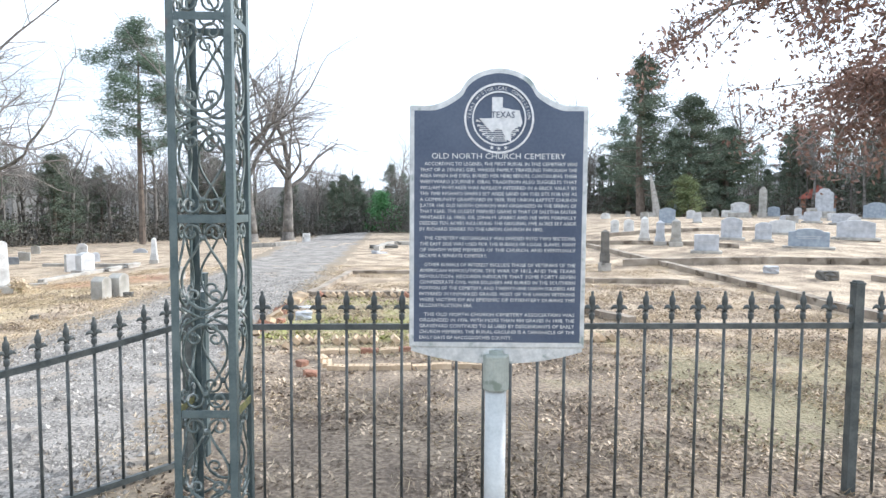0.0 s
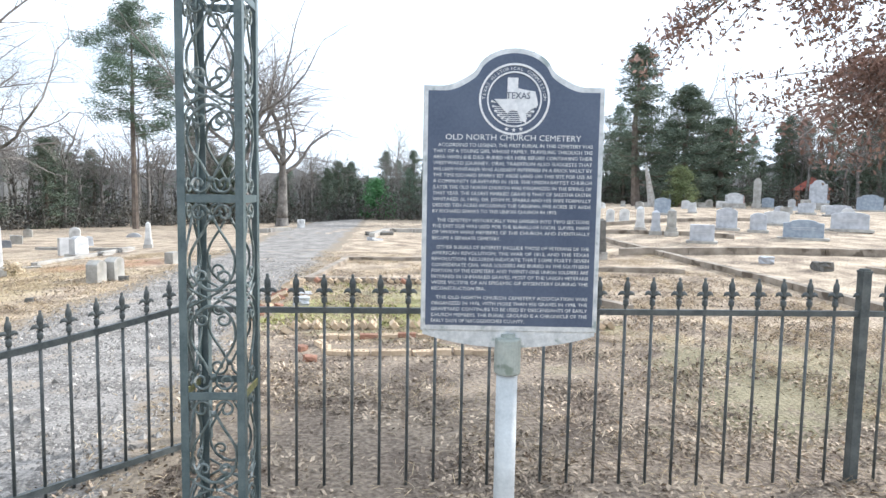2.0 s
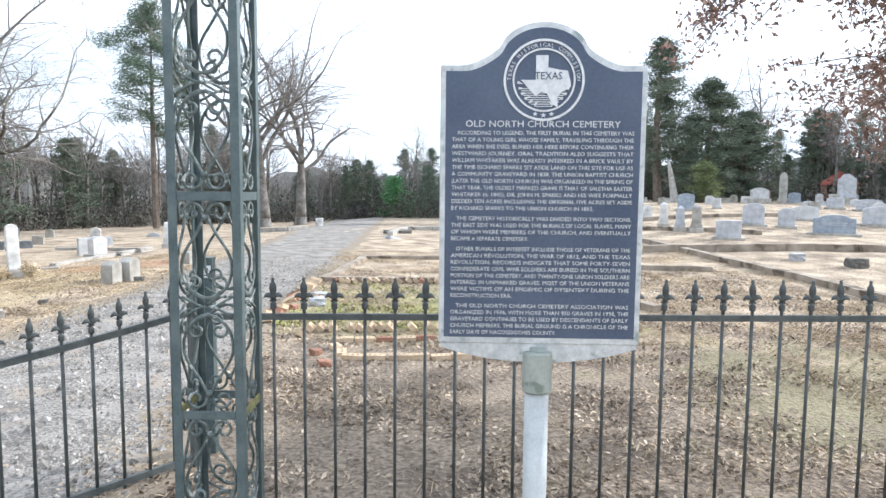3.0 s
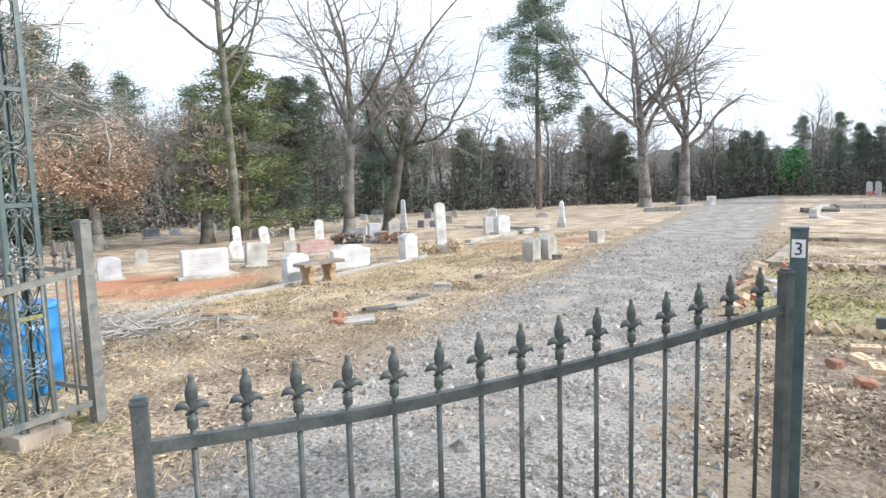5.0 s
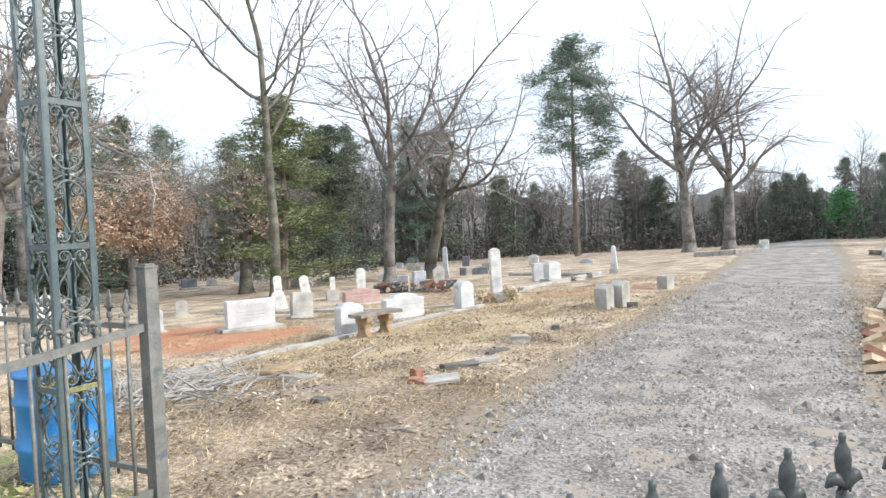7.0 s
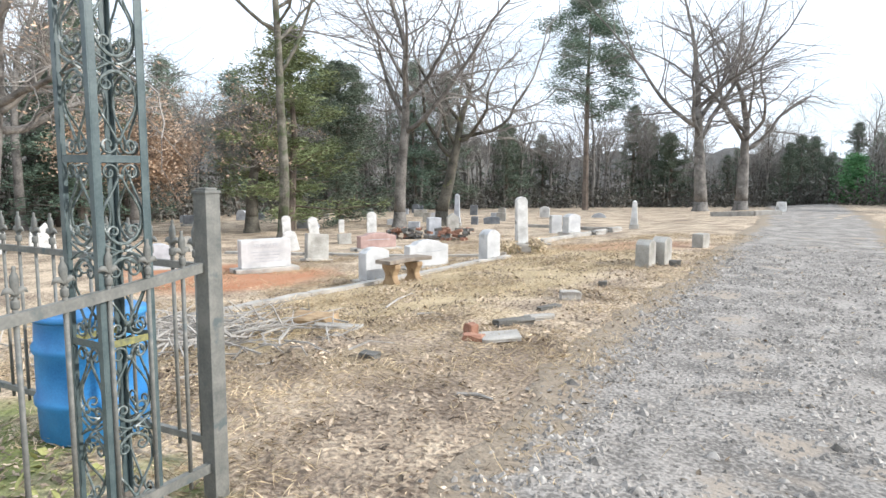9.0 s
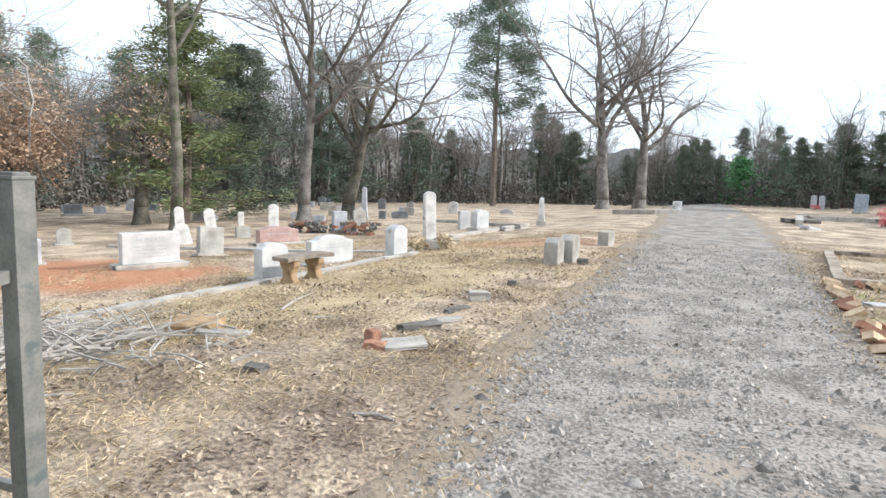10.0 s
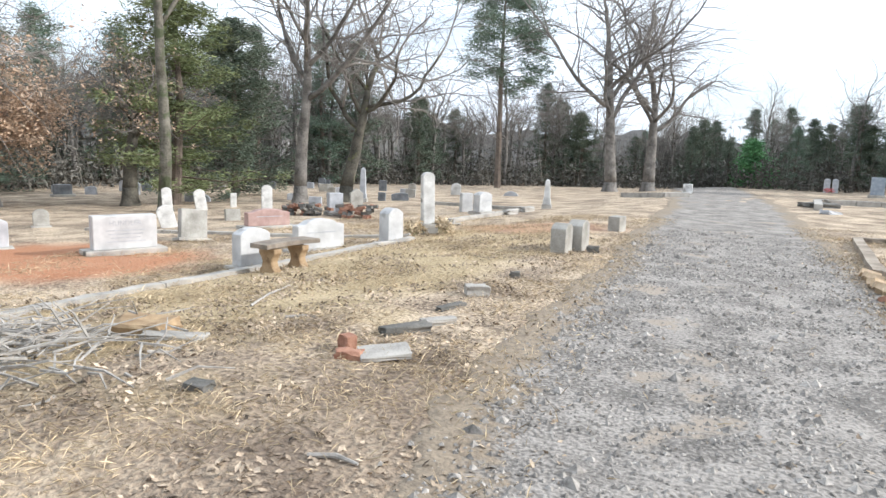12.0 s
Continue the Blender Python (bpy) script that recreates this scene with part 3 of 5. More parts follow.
def railing(name, start, angle, length, rail_z, spacing, label, posts=(), low_z=0.16, material=None, fin=None, first=0.1, base=None, rail_h=0.03, group="", thick=0.0085, fin_k=1.0):
    """A run of bars between a top and a bottom rail; rail_z(s): the top rail's height at s metres. posts: (s, top, width)."""
    material = material or M_BAR
    fin = fin or FIN_DARK
    low = low_z if callable(low_z) else (lambda d: low_z)
    x0, y0 = start
    rail = thing(name, pose(x0, y0, base or 0.0, 0, 0, angle), label, "gate" if "gate" in name else "fence", group)
    n = 16
    for kind, fz in (("top_rail", rail_z), ("bottom_rail", low)):
        s = Soup()
        for i in range(n + 1):
            d = length * i / n
            z = fz(d)
            s.v += [(d, -0.013, z - rail_h / 2), (d, 0.013, z - rail_h / 2), (d, 0.013, z + rail_h / 2), (d, -0.013, z + rail_h / 2)]
        for i in range(n):
            for a in range(4):
                s.f.append((4 * i + a, 4 * i + (a + 1) % 4, 4 * i + 4 + (a + 1) % 4, 4 * i + 4 + a))
        s.f += [(3, 2, 1, 0), (4 * n, 4 * n + 1, 4 * n + 2, 4 * n + 3)]
        part(kind, s.mesh(kind, material), rail)
    d = first
    while d < length - 0.04:
        s = Soup()
        z = rail_z(d)
        s.tube([(0, 0, low(d) - 0.05), (0, 0, z + 0.05 * fin_k)], thick, 6)
        bar = part("bar", s.mesh("bar", material, True), rail)
        bar.location = (d, 0, 0)
        f = part("finial", fin, bar)
        f.location = (0, 0, z + 0.03 * fin_k)
        f.scale = (fin_k, fin_k, fin_k)
        f.rotation_euler = (radians(random.uniform(-2, 2)), radians(random.uniform(-2, 2)), 0)
        d += spacing
    for d, top, w in posts:
        s = Soup()
        s.box(d, 0, top / 2 - 0.1, w, w, top + 0.2 - 0.02)
        s.box(d, 0, top - 0.004, w * 1.12, w * 1.12, 0.012)
        s.box(d, 0, top + 0.006, w * 0.8, w * 0.8, 0.012)
        part("post", s.mesh("post", material, bevel=0.003), rail, "square steel post with a flat cap")
    return rail


front = railing("iron_fence", (-1.28, 3.43), 2.7, 8.0, lambda s: 0.965, 0.1475, "dark painted iron fence with spear finials", ((3.58, 1.205, 0.052), (6.7, 1.205, 0.052)), group="cemetery fence", first=0.0295 + 0.1475, low_z=-0.03)
gate_r = railing("gate_leaf", (-1.548, 3.913), -127.7, 2.188, lambda d: 0.738 + 0.155 * (1 - min(d, 1.7) / 1.7) ** 1.5, 0.1385, "open iron gate leaf with a downward sweeping rail and spear finials", ((0.0, 1.03, 0.042), (2.188, 0.865, 0.042)), group="gate leaves", first=0.125, rail_h=0.034, low_z=0.05, fin_k=0.94)
gate_l = railing("gate_leaf", (-5.13, 3.32), -85, 2.06, lambda s: 0.80 + 0.13 * (1 - s / 2.06) ** 2, 0.145, "open grey weathered iron gate leaf standing by the pillar", ((0.0, 1.21, 0.068), (2.04, 0.93, 0.05)), low_z=0.14, material=M_GATE, fin=FIN_GREY, group="gate leaves", first=0.12, rail_h=0.036, fin_k=0.8)
hinge = thing("gate_post", pose(-1.52, 4.1, -0.09), "square dark gate post with a white number plate", "post")
s = Soup()
s.box(0, 0, 0.53, 0.06, 0.06, 1.46)
s.box(0, 0, 1.266, 0.066, 0.066, 0.012)
part("shaft", s.mesh("shaft", M_IRON, bevel=0.003), hinge)
s = Soup()
s.box(0, -0.0325, 1.19, 0.048, 0.004, 0.07)
plate = part("number_plate", s.mesh("number_plate", M_NUMBER), hinge)
part("numeral", text_mesh("numeral", "3", 0.05, M_BLACK, None, 0.002), plate).location = (0, -0.0346, 1.165)
# the fence that goes on beyond the far pillar
back = railing("iron_fence", (-5.35, 3.5), 186, 9.0, lambda s: 0.93, 0.145, "grey weathered iron fence with spear finials behind the pillar", ((1.9, 1.1, 0.08), (4.6, 1.1, 0.08)), material=M_GATE, fin=FIN_GREY, base=-0.05, group="cemetery fence")


def spiral(cx, cz, r, a0, turns, steps=14):
    out = []
    for i in range(steps + 1):
        t = i / steps
        a = a0 + turns * 2 * math.pi * t
        q = r * (1 - 0.72 * t)
        out.append((cx + q * math.cos(a), cz + q * math.sin(a)))
    return out


def smooth_path(points, per=5):
    out = []
    for i in range(len(points) - 1):
        p0, p1, p2, p3 = points[max(i - 1, 0)], points[i], points[i + 1], points[min(i + 2, len(points) - 1)]
        for k in range(per):
            t = k / per
            out.append(tuple(0.5 * (2 * p1[j] + (p2[j] - p0[j]) * t + (2 * p0[j] - 5 * p1[j] + 4 * p2[j] - p3[j]) * t * t + (3 * p1[j] - p0[j] - 3 * p2[j] + p3[j]) * t ** 3) for j in (0, 1)))
    return out + [points[-1]]


def scroll_panel(w, h):
    """One panel of wrought scrolls: ram's horns, a long heart whose foot curls inwards, and the same upside down."""
    s = Soup()
    for flip in (1, -1):
        for side in (1, -1):
            horn = spiral(0.235 * w, 0.455 * h, 0.19 * w, math.pi * 1.05, -1.15)
            heart = [(0.02 * w, 0.435 * h), (0.16 * w, 0.36 * h), (0.36 * w, 0.27 * h), (0.43 * w, 0.2 * h), (0.36 * w, 0.11 * h), (0.12 * w, 0.045 * h), (-0.1 * w, 0.05 * h)]
            curl = spiral(-0.2 * w, 0.115 * h, 0.17 * w, -math.pi * 0.35, -1.2)
            for path in (horn, smooth_path(heart + curl[1:4], 4) + curl[4:]):
                s.tube([(side * x, 0, flip * z) for x, z in path], 0.0058, 5)
            s.tube([(side * x, 0, flip * z) for x, z in smooth_path([(0.44 * w, 0.05 * h), (0.25 * w, 0.02 * h), (0.1 * w, 0.0), (0.02 * w, 0.0)], 4)], 0.0055, 5)
        s.box(0, 0, flip * 0.43 * h, 0.022, 0.016, 0.022)
    return s.mesh("scrollwork", M_SCROLL, True)


PANEL_H, PIL_W = 0.81, 0.262
SCROLL = scroll_panel(PIL_W - 0.05, PANEL_H - 0.05)


def pillar(x, y, turn, first_bar, label, pad=False, size=1.0):
    col = thing("lattice_pillar", pose(x, y, 0, 0, 0, turn), label, "pillar", "gate pillars")
    col.scale = (size, size, size)
    top, h = 4.35 / size, PIL_W / 2
    for sx in (-1, 1):
        for sy in (-1, 1):
            s = Soup()
            s.box(sx * (h - 0.016), sy * (h - 0.003), top / 2 - 0.05, 0.032, 0.006, top + 0.1)
            s.box(sx * (h - 0.003), sy * (h - 0.0222), top / 2 - 0.05, 0.006, 0.0322, top + 0.1)
            part("corner_angle", s.mesh("corner_angle", M_IRON, bevel=0.0012), col)
    levels, z = [], first_bar
    while z < top:
        levels.append(z)
        z += PANEL_H
    for i, z in enumerate(levels):
        for k in range(4):
            s = Soup()
            s.box(0, -h + 0.005, z, PIL_W - 0.066, 0.006, 0.032)
            bar = part("cross_bar", s.mesh("cross_bar", M_LICHEN if (i == 0 and k % 2) else M_IRON, bevel=0.001), col)
            bar.rotation_euler = (0, 0, k * math.pi / 2)
    for i in range(-1, len(levels)):
        zc = levels[0] + PANEL_H * (i + 0.5)
        for k in range(4):
            ob = part("scrollwork", SCROLL, col)
            ob.matrix_basis = pose(0, 0, 0, 0, 0, 90 * k) @ pose(0, -h + 0.016, zc)
    if pad:
        s = Soup()
        s.box(0, 0, 0.015, 0.38, 0.38, 0.21)
        part("footing", s.mesh("footing", M_KERB, bevel=0.012), col, "rough brownish concrete footing")
    return col


pillar(-0.985, 2.79, 1.5, 0.745, "tall green-grey iron lattice pillar with scrollwork sides")
pillar(-5.2, 2.975, 3.2, 0.945, "tall dark iron lattice pillar with scrollwork on a concrete footing", True, 0.753)


# ---- gravestones ----
def tablet(w, h, kind):
    if kind == "round":
        n, r = 12, w / 2
        pts = [(-w / 2, 0), (w / 2, 0)]
        return pts + [(r * math.cos(math.pi * i / n), h - r * 0.75 + 0.75 * r * math.sin(math.pi * i / n)) for i in range(n + 1)]
    if kind == "serp":
        pts = [(-w / 2, 0), (w / 2, 0)]
        return pts + [(w / 2 - w * i / 14, h - 0.16 * h * (abs(1 - 2 * i / 14) ** 2)) for i in range(15)]
    if kind == "shoulder":
        return [(-w / 2, 0), (w / 2, 0), (w / 2, h * 0.8), (w * 0.36, h * 0.84), (w * 0.26, h * 0.95), (w * 0.1, h), (-w * 0.1, h), (-w * 0.26, h * 0.95), (-w * 0.36, h * 0.84), (-w / 2, h * 0.8)]
    if kind == "point":
        return [(-w / 2, 0), (w / 2, 0), (w / 2, h * 0.8), (0, h), (-w / 2, h * 0.8)]
    return [(-w / 2, 0), (w / 2, 0), (w / 2, h), (-w / 2, h)]


COUNT = [0]


def headstone(label, x, y, w, h, d, material, kind="flat", turn=0.0, base=0.0, lean=0.0, tilt=0.0, words="", taper=1.0, group="gravestones", rows=0, rough=0.0):
    """A stone on an optional plinth; rows: weathered lines of writing."""
    COUNT[0] += 1
    st = thing("gravestone", on_ground(x, y, 0.02, turn, lean, tilt), label, "gravestone", group)
    z = 0.0
    if base:
        s = Soup()
        s.box(0, 0, base / 2, w * 1.28, d * 1.9, base)
        part("plinth", s.mesh("plinth", M_CONC, bevel=0.012), st)
        z = base
    body = part("stone", slab_mesh("stone", tablet(w, h - base, kind), d, material, min(0.014, d * 0.12), taper, rough, COUNT[0]), st)
    body.location = (0, 0, z)
    if words:
        part("inscription", text_mesh("inscription", words, 0.075, M_GRANITE, w * 0.5, 0.003), body).location = (0, -d / 2 - 0.001, (h - base) * 0.7)
    for i in range(rows):
        s = Soup()
        s.box(0, -d / 2 - 0.001, (h - base) * (0.56 - 0.11 * i), w * (0.62 - 0.08 * (i % 3)), 0.004, h * 0.03)
        part("inscription_line", s.mesh("inscription_line", M_GRANITE if material not in (M_GRANITE,) else M_PALE), body)
    return st


def obelisk(label, x, y, w, h, material, turn=0.0, lean=0.0, base=0.14, slim=0.72):
    st = thing("obelisk", on_ground(x, y, 0.02, turn, lean), label, "gravestone", "gravestones")
    s = Soup()
    s.box(0, 0, base / 2, w * 1.5, w * 1.5, base)
    part("plinth", s.mesh("plinth", M_CONC, bevel=0.012), st)
    s = Soup()
    s.box(0, 0, base + base * 0.5, w * 1.18, w * 1.18, base)
    part("die", s.mesh("die", material, bevel=0.01), st)
    s = Soup()
    a, b, z0, z1 = w / 2, w / 2 * slim, base * 2, h - w * 0.35
    vs = []
    for r, z in ((a, z0), (b, z1)):
        vs += [(-r, -r, z), (r, -r, z), (r, r, z), (-r, r, z)]
    vs.append((0, 0, h))
    s.add(vs, [(0, 1, 5, 4), (1, 2, 6, 5), (2, 3, 7, 6), (3, 0, 4, 7), (4, 5, 8), (5, 6, 8), (6, 7, 8), (7, 4, 8)])
    part("shaft", s.mesh("shaft", material, bevel=0.012), st)
    return st


# beyond the lane, where the ground falls away
headstone("wide white granite family headstone on a long plinth", -11.55, 9.1, 0.84, 0.56, 0.2, M_PALE, "flat", 68, 0.09, words="HUNDLER", rows=4)
headstone("pale grey headstone with a curved top beside the bench", -8.95, 8.83, 0.43, 0.50, 0.17, M_PALE, "serp", 80, 0.05)
headstone("wide pale headstone with raised shoulders on a plinth", -9.3, 10.6, 0.78, 0.48, 0.17, M_PALE, "shoulder", 70, 0.05, rows=1)
headstone("slim upright pale granite headstone on the kerb", -8.67, 11.6, 0.31, 0.56, 0.22, M_PALE, "serp", 74, 0.03)
headstone("low rose granite headstone", -12.1, 12.67, 0.85, 0.40, 0.2, M_ROSE, "shoulder", 66, 0.08, rows=1)
headstone("leaning weathered sandstone headstone", -11.8, 10.55, 0.44, 0.52, 0.14, M_OLDST, "flat", 72, 0.05, 6, -8)
headstone("tall weathered white marble tablet on a stepped base", -8.68, 12.84, 0.21, 1.08, 0.18, M_MARBLE, "round", 46, 0.2, -1.5, taper=0.8)
obelisk("slim white marble obelisk on a stepped base", -8.77, 19.8, 0.17, 0.82, M_MARBLE, 15)
headstone("square pale granite headstone on a plinth", -9.8, 17.85, 0.42, 0.58, 0.24, M_PALE, "serp", 66, 0.1, rows=1)
headstone("low square weathered stone block", -10.5, 18.4, 0.3, 0.5, 0.2, M_PALE, "flat", 46)
headstone("low weathered double headstone at the lane's edge", -5.78, 11.0, 0.30, 0.40, 0.2, M_OLDST, "serp", 88)
headstone("low weathered pale double headstone at the lane's edge", -5.66, 11.36, 0.34, 0.42, 0.2, M_OLDST, "serp", 88)
headstone("low square weathered stone block at the lane's edge", -5.70, 13.98, 0.30, 0.27, 0.2, M_OLDST, "flat", 80)
headstone("tall thin white marble tablet", -16.0, 13.7, 0.22, 0.66, 0.08, M_MARBLE, "round", 56, 0, -3)
headstone("leaning short white marble tablet", -13.7, 11.75, 0.30, 0.46, 0.08, M_MARBLE, "round", 56, 0, -14)
headstone("leaning white marble tablet with a round top", -16.4, 15.1, 0.28, 0.55, 0.08, M_MARBLE, "round", 56, 0, -9)
headstone("small white marble tablet", -16.4, 16.2, 0.16, 0.4, 0.08, M_MARBLE, "flat", 56)
headstone("white marble tablet with a round top", -15.1, 16.05, 0.27, 0.66, 0.08, M_MARBLE, "round", 52)
headstone("small rough square footstone", -13.75, 13.45, 0.32, 0.27, 0.12, M_OLDST, "flat", 58, 0, 0, -6)
headstone("upright grey stone beside the ruined vault", -12.7, 15.7, 0.34, 0.55, 0.22, M_GRANITE, "flat", 54, 0.1)
headstone("weathered tan pointed stone", -12.9, 16.9, 0.34, 0.62, 0.1, M_OLDST, "point", 54)
obelisk("slim grey stone obelisk", -14.75, 20.0, 0.19, 1.1, M_GRANITE, 25)
headstone("pale grey headstone with a flat top", -13.4, 8.35, 0.42, 0.48, 0.15, M_GRANITE, "serp", 66, 0.05)
headstone("small rounded old headstone", -15.75, 10.55, 0.27, 0.37, 0.1, M_OLDST, "round", 62, 0.05)
headstone("white marble tablet near the far fence", -19.3, 9.0, 0.28, 0.55, 0.08, M_MARBLE, "round", 76, 0, 4)
headstone("white marble tablet leaning near the far fence", -18.6, 8.95, 0.34, 0.7, 0.08, M_MARBLE, "point", 76, 0, -3)
headstone("white marble tablet by the tree near the far fence", -19.5, 8.3, 0.3, 0.6, 0.08, M_MARBLE, "round", 76)
headstone("dark granite headstone far among the trees", -24.4, 16.7, 0.55, 0.42, 0.2, M_DARKG, "flat", 66, 0.1)
far_rng = random.Random(11)
for i in range(34):
    fx, fy = far_rng.uniform(-27, -11), far_rng.uniform(17, 31)
    if fx > -14 and fy < 21:
        continue
    headstone("low grey gravestone far off at the wood's edge", fx, fy, far_rng.uniform(0.2, 0.6), far_rng.uniform(0.2, 0.5), 0.12, far_rng.choice((M_GRANITE, M_OLDST, M_MARBLE, M_DARKG)), far_rng.choice(("flat", "round", "serp")), far_rng.uniform(15, 40), 0, far_rng.uniform(-4, 4))

# by the near plots, up the slope
headstone("tall stained old headstone on a stone base", 1.02, 11.15, 0.32, 1.24, 0.26, M_STAINED, "flat", -64, 0.12)
headstone("tall weathered grey tablet with cut shoulders on a slab", 1.22, 10.2, 0.36, 1.22, 0.16, M_STAINED, "shoulder", -62, 0.08)
headstone("dark granite headstone with a curved top", 1.0, 15.4, 0.55, 0.72, 0.22, M_DARKG, "serp", -62, 0.13, rows=2)
obelisk("short dark granite pillar stone", 0.95, 17.2, 0.26, 0.92, M_DARKG, 8, base=0.1, slim=0.95)
headstone("blue-green granite headstone far along the lane", 0.9, 38.5, 0.55, 0.95, 0.25, M_BLUEG, "flat", -5, 0.15)
headstone("slim grey stone far along the lane", -0.55, 47, 0.32, 0.85, 0.15, M_GRANITE, "round", 0)
headstone("slim grey stone far along the lane", -0.1, 47.4, 0.32, 0.85, 0.15, M_GRANITE, "round", 0)
headstone("blue-grey granite headstone behind the iron enclosure", 2.1, 36.5, 0.5, 0.8, 0.2, M_BLUEG, "flat", -5, 0.1)
headstone("slim white marble post stone", 4.5, 23.2, 0.24, 0.74, 0.14, M_MARBLE, "round", -10)
headstone("rough pale green boulder memorial", 0.29, 23.95, 0.5, 0.56, 0.3, M_TEAL, "point", 10, 0, 3, rough=0.05)
obelisk("old square stone post on a block", 3.88, 15.65, 0.16, 1.02, M_DARKST, 10, base=0.22, slim=0.95)
headstone("small grey granite headstone by the long kerb", 7.58, 18.8, 0.66, 0.54, 0.25, M_GRANITE, "flat", -22, 0.08, rows=2)
headstone("grey granite headstone with a dark end", 9.76, 22.15, 0.66, 0.78, 0.3, M_GRANITE, "serp", -24, 0.1, rows=2)
headstone("grey granite headstone on a broad plinth", 10.55, 21.55, 0.5, 0.66, 0.26, M_GRANITE, "serp", -26, 0.1, rows=2)
headstone("wide blue-grey granite headstone with a crest", 11.1, 19.85, 1.1, 0.62, 0.24, M_BLUEG, "shoulder", -28, 0.08, rows=2)
headstone("wide grey granite double headstone", 14.0, 22.2, 1.12, 0.68, 0.25, M_GRANITE, "serp", -30, 0.1, rows=2)
obelisk("small marble pedestal stone", 6.77, 22.0, 0.26, 0.86, M_MARBLE, -15, slim=0.9)
obelisk("small marble pedestal stone on a dark base", 6.95, 20.95, 0.26, 0.82, M_GRANITE, -15, slim=0.9)
obelisk("stained marble pedestal stone", 7.3, 20.5, 0.27, 0.88, M_OLDST, -15, slim=0.92)
headstone("tall blue-grey granite headstone on the hill", 14.0, 38.5, 0.85, 1.0, 0.3, M_BLUEG, "serp", -18, 0.12)
headstone("blue-grey granite headstone on the hill", 9.5, 27.8, 0.66, 0.74, 0.25, M_BLUEG, "serp", -18, 0.1)
headstone("small pale headstone pair on the hill", 6.5, 24.8, 0.3, 0.58, 0.12, M_MARBLE, "serp", -12, 0.1)
headstone("small pale headstone pair on the hill", 6.95, 24.5, 0.36, 0.56, 0.12, M_MARBLE, "serp", -12, 0.1)
headstone("broad white marble memorial on the hill", 17.0, 37.6, 0.95, 0.9, 0.5, M_PALE, "shoulder", -25, 0.3)
headstone("white marble headstone on the hill", 19.4, 38.5, 0.66, 0.66, 0.3, M_BLUEG, "serp", -25, 0.1)
headstone("pale granite headstone on the hill", 12.4, 23.95, 0.85, 0.54, 0.25, M_PALE, "serp", -27, 0.08)
headstone("tall marble column on the hill", 18.6, 38.2, 0.42, 1.8, 0.4, M_OLDST, "serp", -25, 0.3)
headstone("grey granite headstone on the hill", 16.6, 29.5, 0.66, 0.54, 0.25, M_GRANITE, "serp", -28, 0.1)
headstone("wide grey granite headstone on the hill", 17.4, 28.4, 0.95, 0.52, 0.25, M_GRANITE, "serp", -28, 0.1)
headstone("wide blue-grey granite headstone on the hilltop", 22.8, 34.5, 1.2, 0.9, 0.3, M_BLUEG, "shoulder", -32, 0.1)
headstone("tall grey marble monument with two shafts on the hilltop", 21.6, 37.2, 0.9, 1.7, 0.5, M_GRANITE, "shoulder", -30, 0.4)
headstone("rose granite headstone on the hill", 18.0, 39.5, 0.9, 0.9, 0.3, M_ROSE, "shoulder", -25, 0.1)
for i in range(26):
    fx, fy = far_rng.uniform(8, 27), far_rng.uniform(27, 40)
    headstone("small grey gravestone among others on the hill", fx, fy, far_rng.uniform(0.25, 0.55), far_rng.uniform(0.25, 0.6), 0.18, far_rng.choice((M_GRANITE, M_OLDST, M_MARBLE, M_BLUEG, M_PALE)), far_rng.choice(("flat", "round", "serp")), far_rng.uniform(-30, -10), far_rng.choice((0, 0.08)), far_rng.uniform(-3, 3))


# ---- kerbs ----
def kerb(label, pts, w=0.13, h=0.14, material=None):
    k = thing("grave_kerb", pose(0, 0, 0), label, "kerb", "grave kerbs")
    for (xa, ya), (xb, yb) in zip(pts, pts[1:]):
        n = max(1, round(math.hypot(xb - xa, yb - ya) / 1.6))
        for i in range(n):
            x1, y1 = xa + (xb - xa) * i / n, ya + (yb - ya) * i / n
            x2, y2 = xa + (xb - xa) * (i + 1) / n, ya + (yb - ya) * (i + 1) / n
            L, a = math.hypot(x2 - x1, y2 - y1), math.atan2(y2 - y1, x2 - x1)
            s = Soup()
            m = 8
            for j in range(m + 1):
                d = (L - 0.015) * j / m
                px, py = x1 + d * math.cos(a), y1 + d * math.sin(a)
                g = ground_z(px, py) + bumps(px, py)
                q = h + 0.008 * noise.noise((px * 3, py * 3, 9))
                nx, ny = -math.sin(a), math.cos(a)
                for o, z in ((-w / 2, -0.08), (w / 2, -0.08), (w / 2, q), (-w / 2, q)):
                    s.v.append((px + nx * o, py + ny * o, g + z))
            for j in range(m):
                for b in range(4):
                    s.f.append((4 * j + b, 4 * j + (b + 1) % 4, 4 * j + 4 + (b + 1) % 4, 4 * j + 4 + b))
            s.f += [(3, 2, 1, 0), (4 * m, 4 * m + 1, 4 * m + 2, 4 * m + 3)]
            part("kerb_length", s.mesh("kerb_length", material or M_CONC), k)


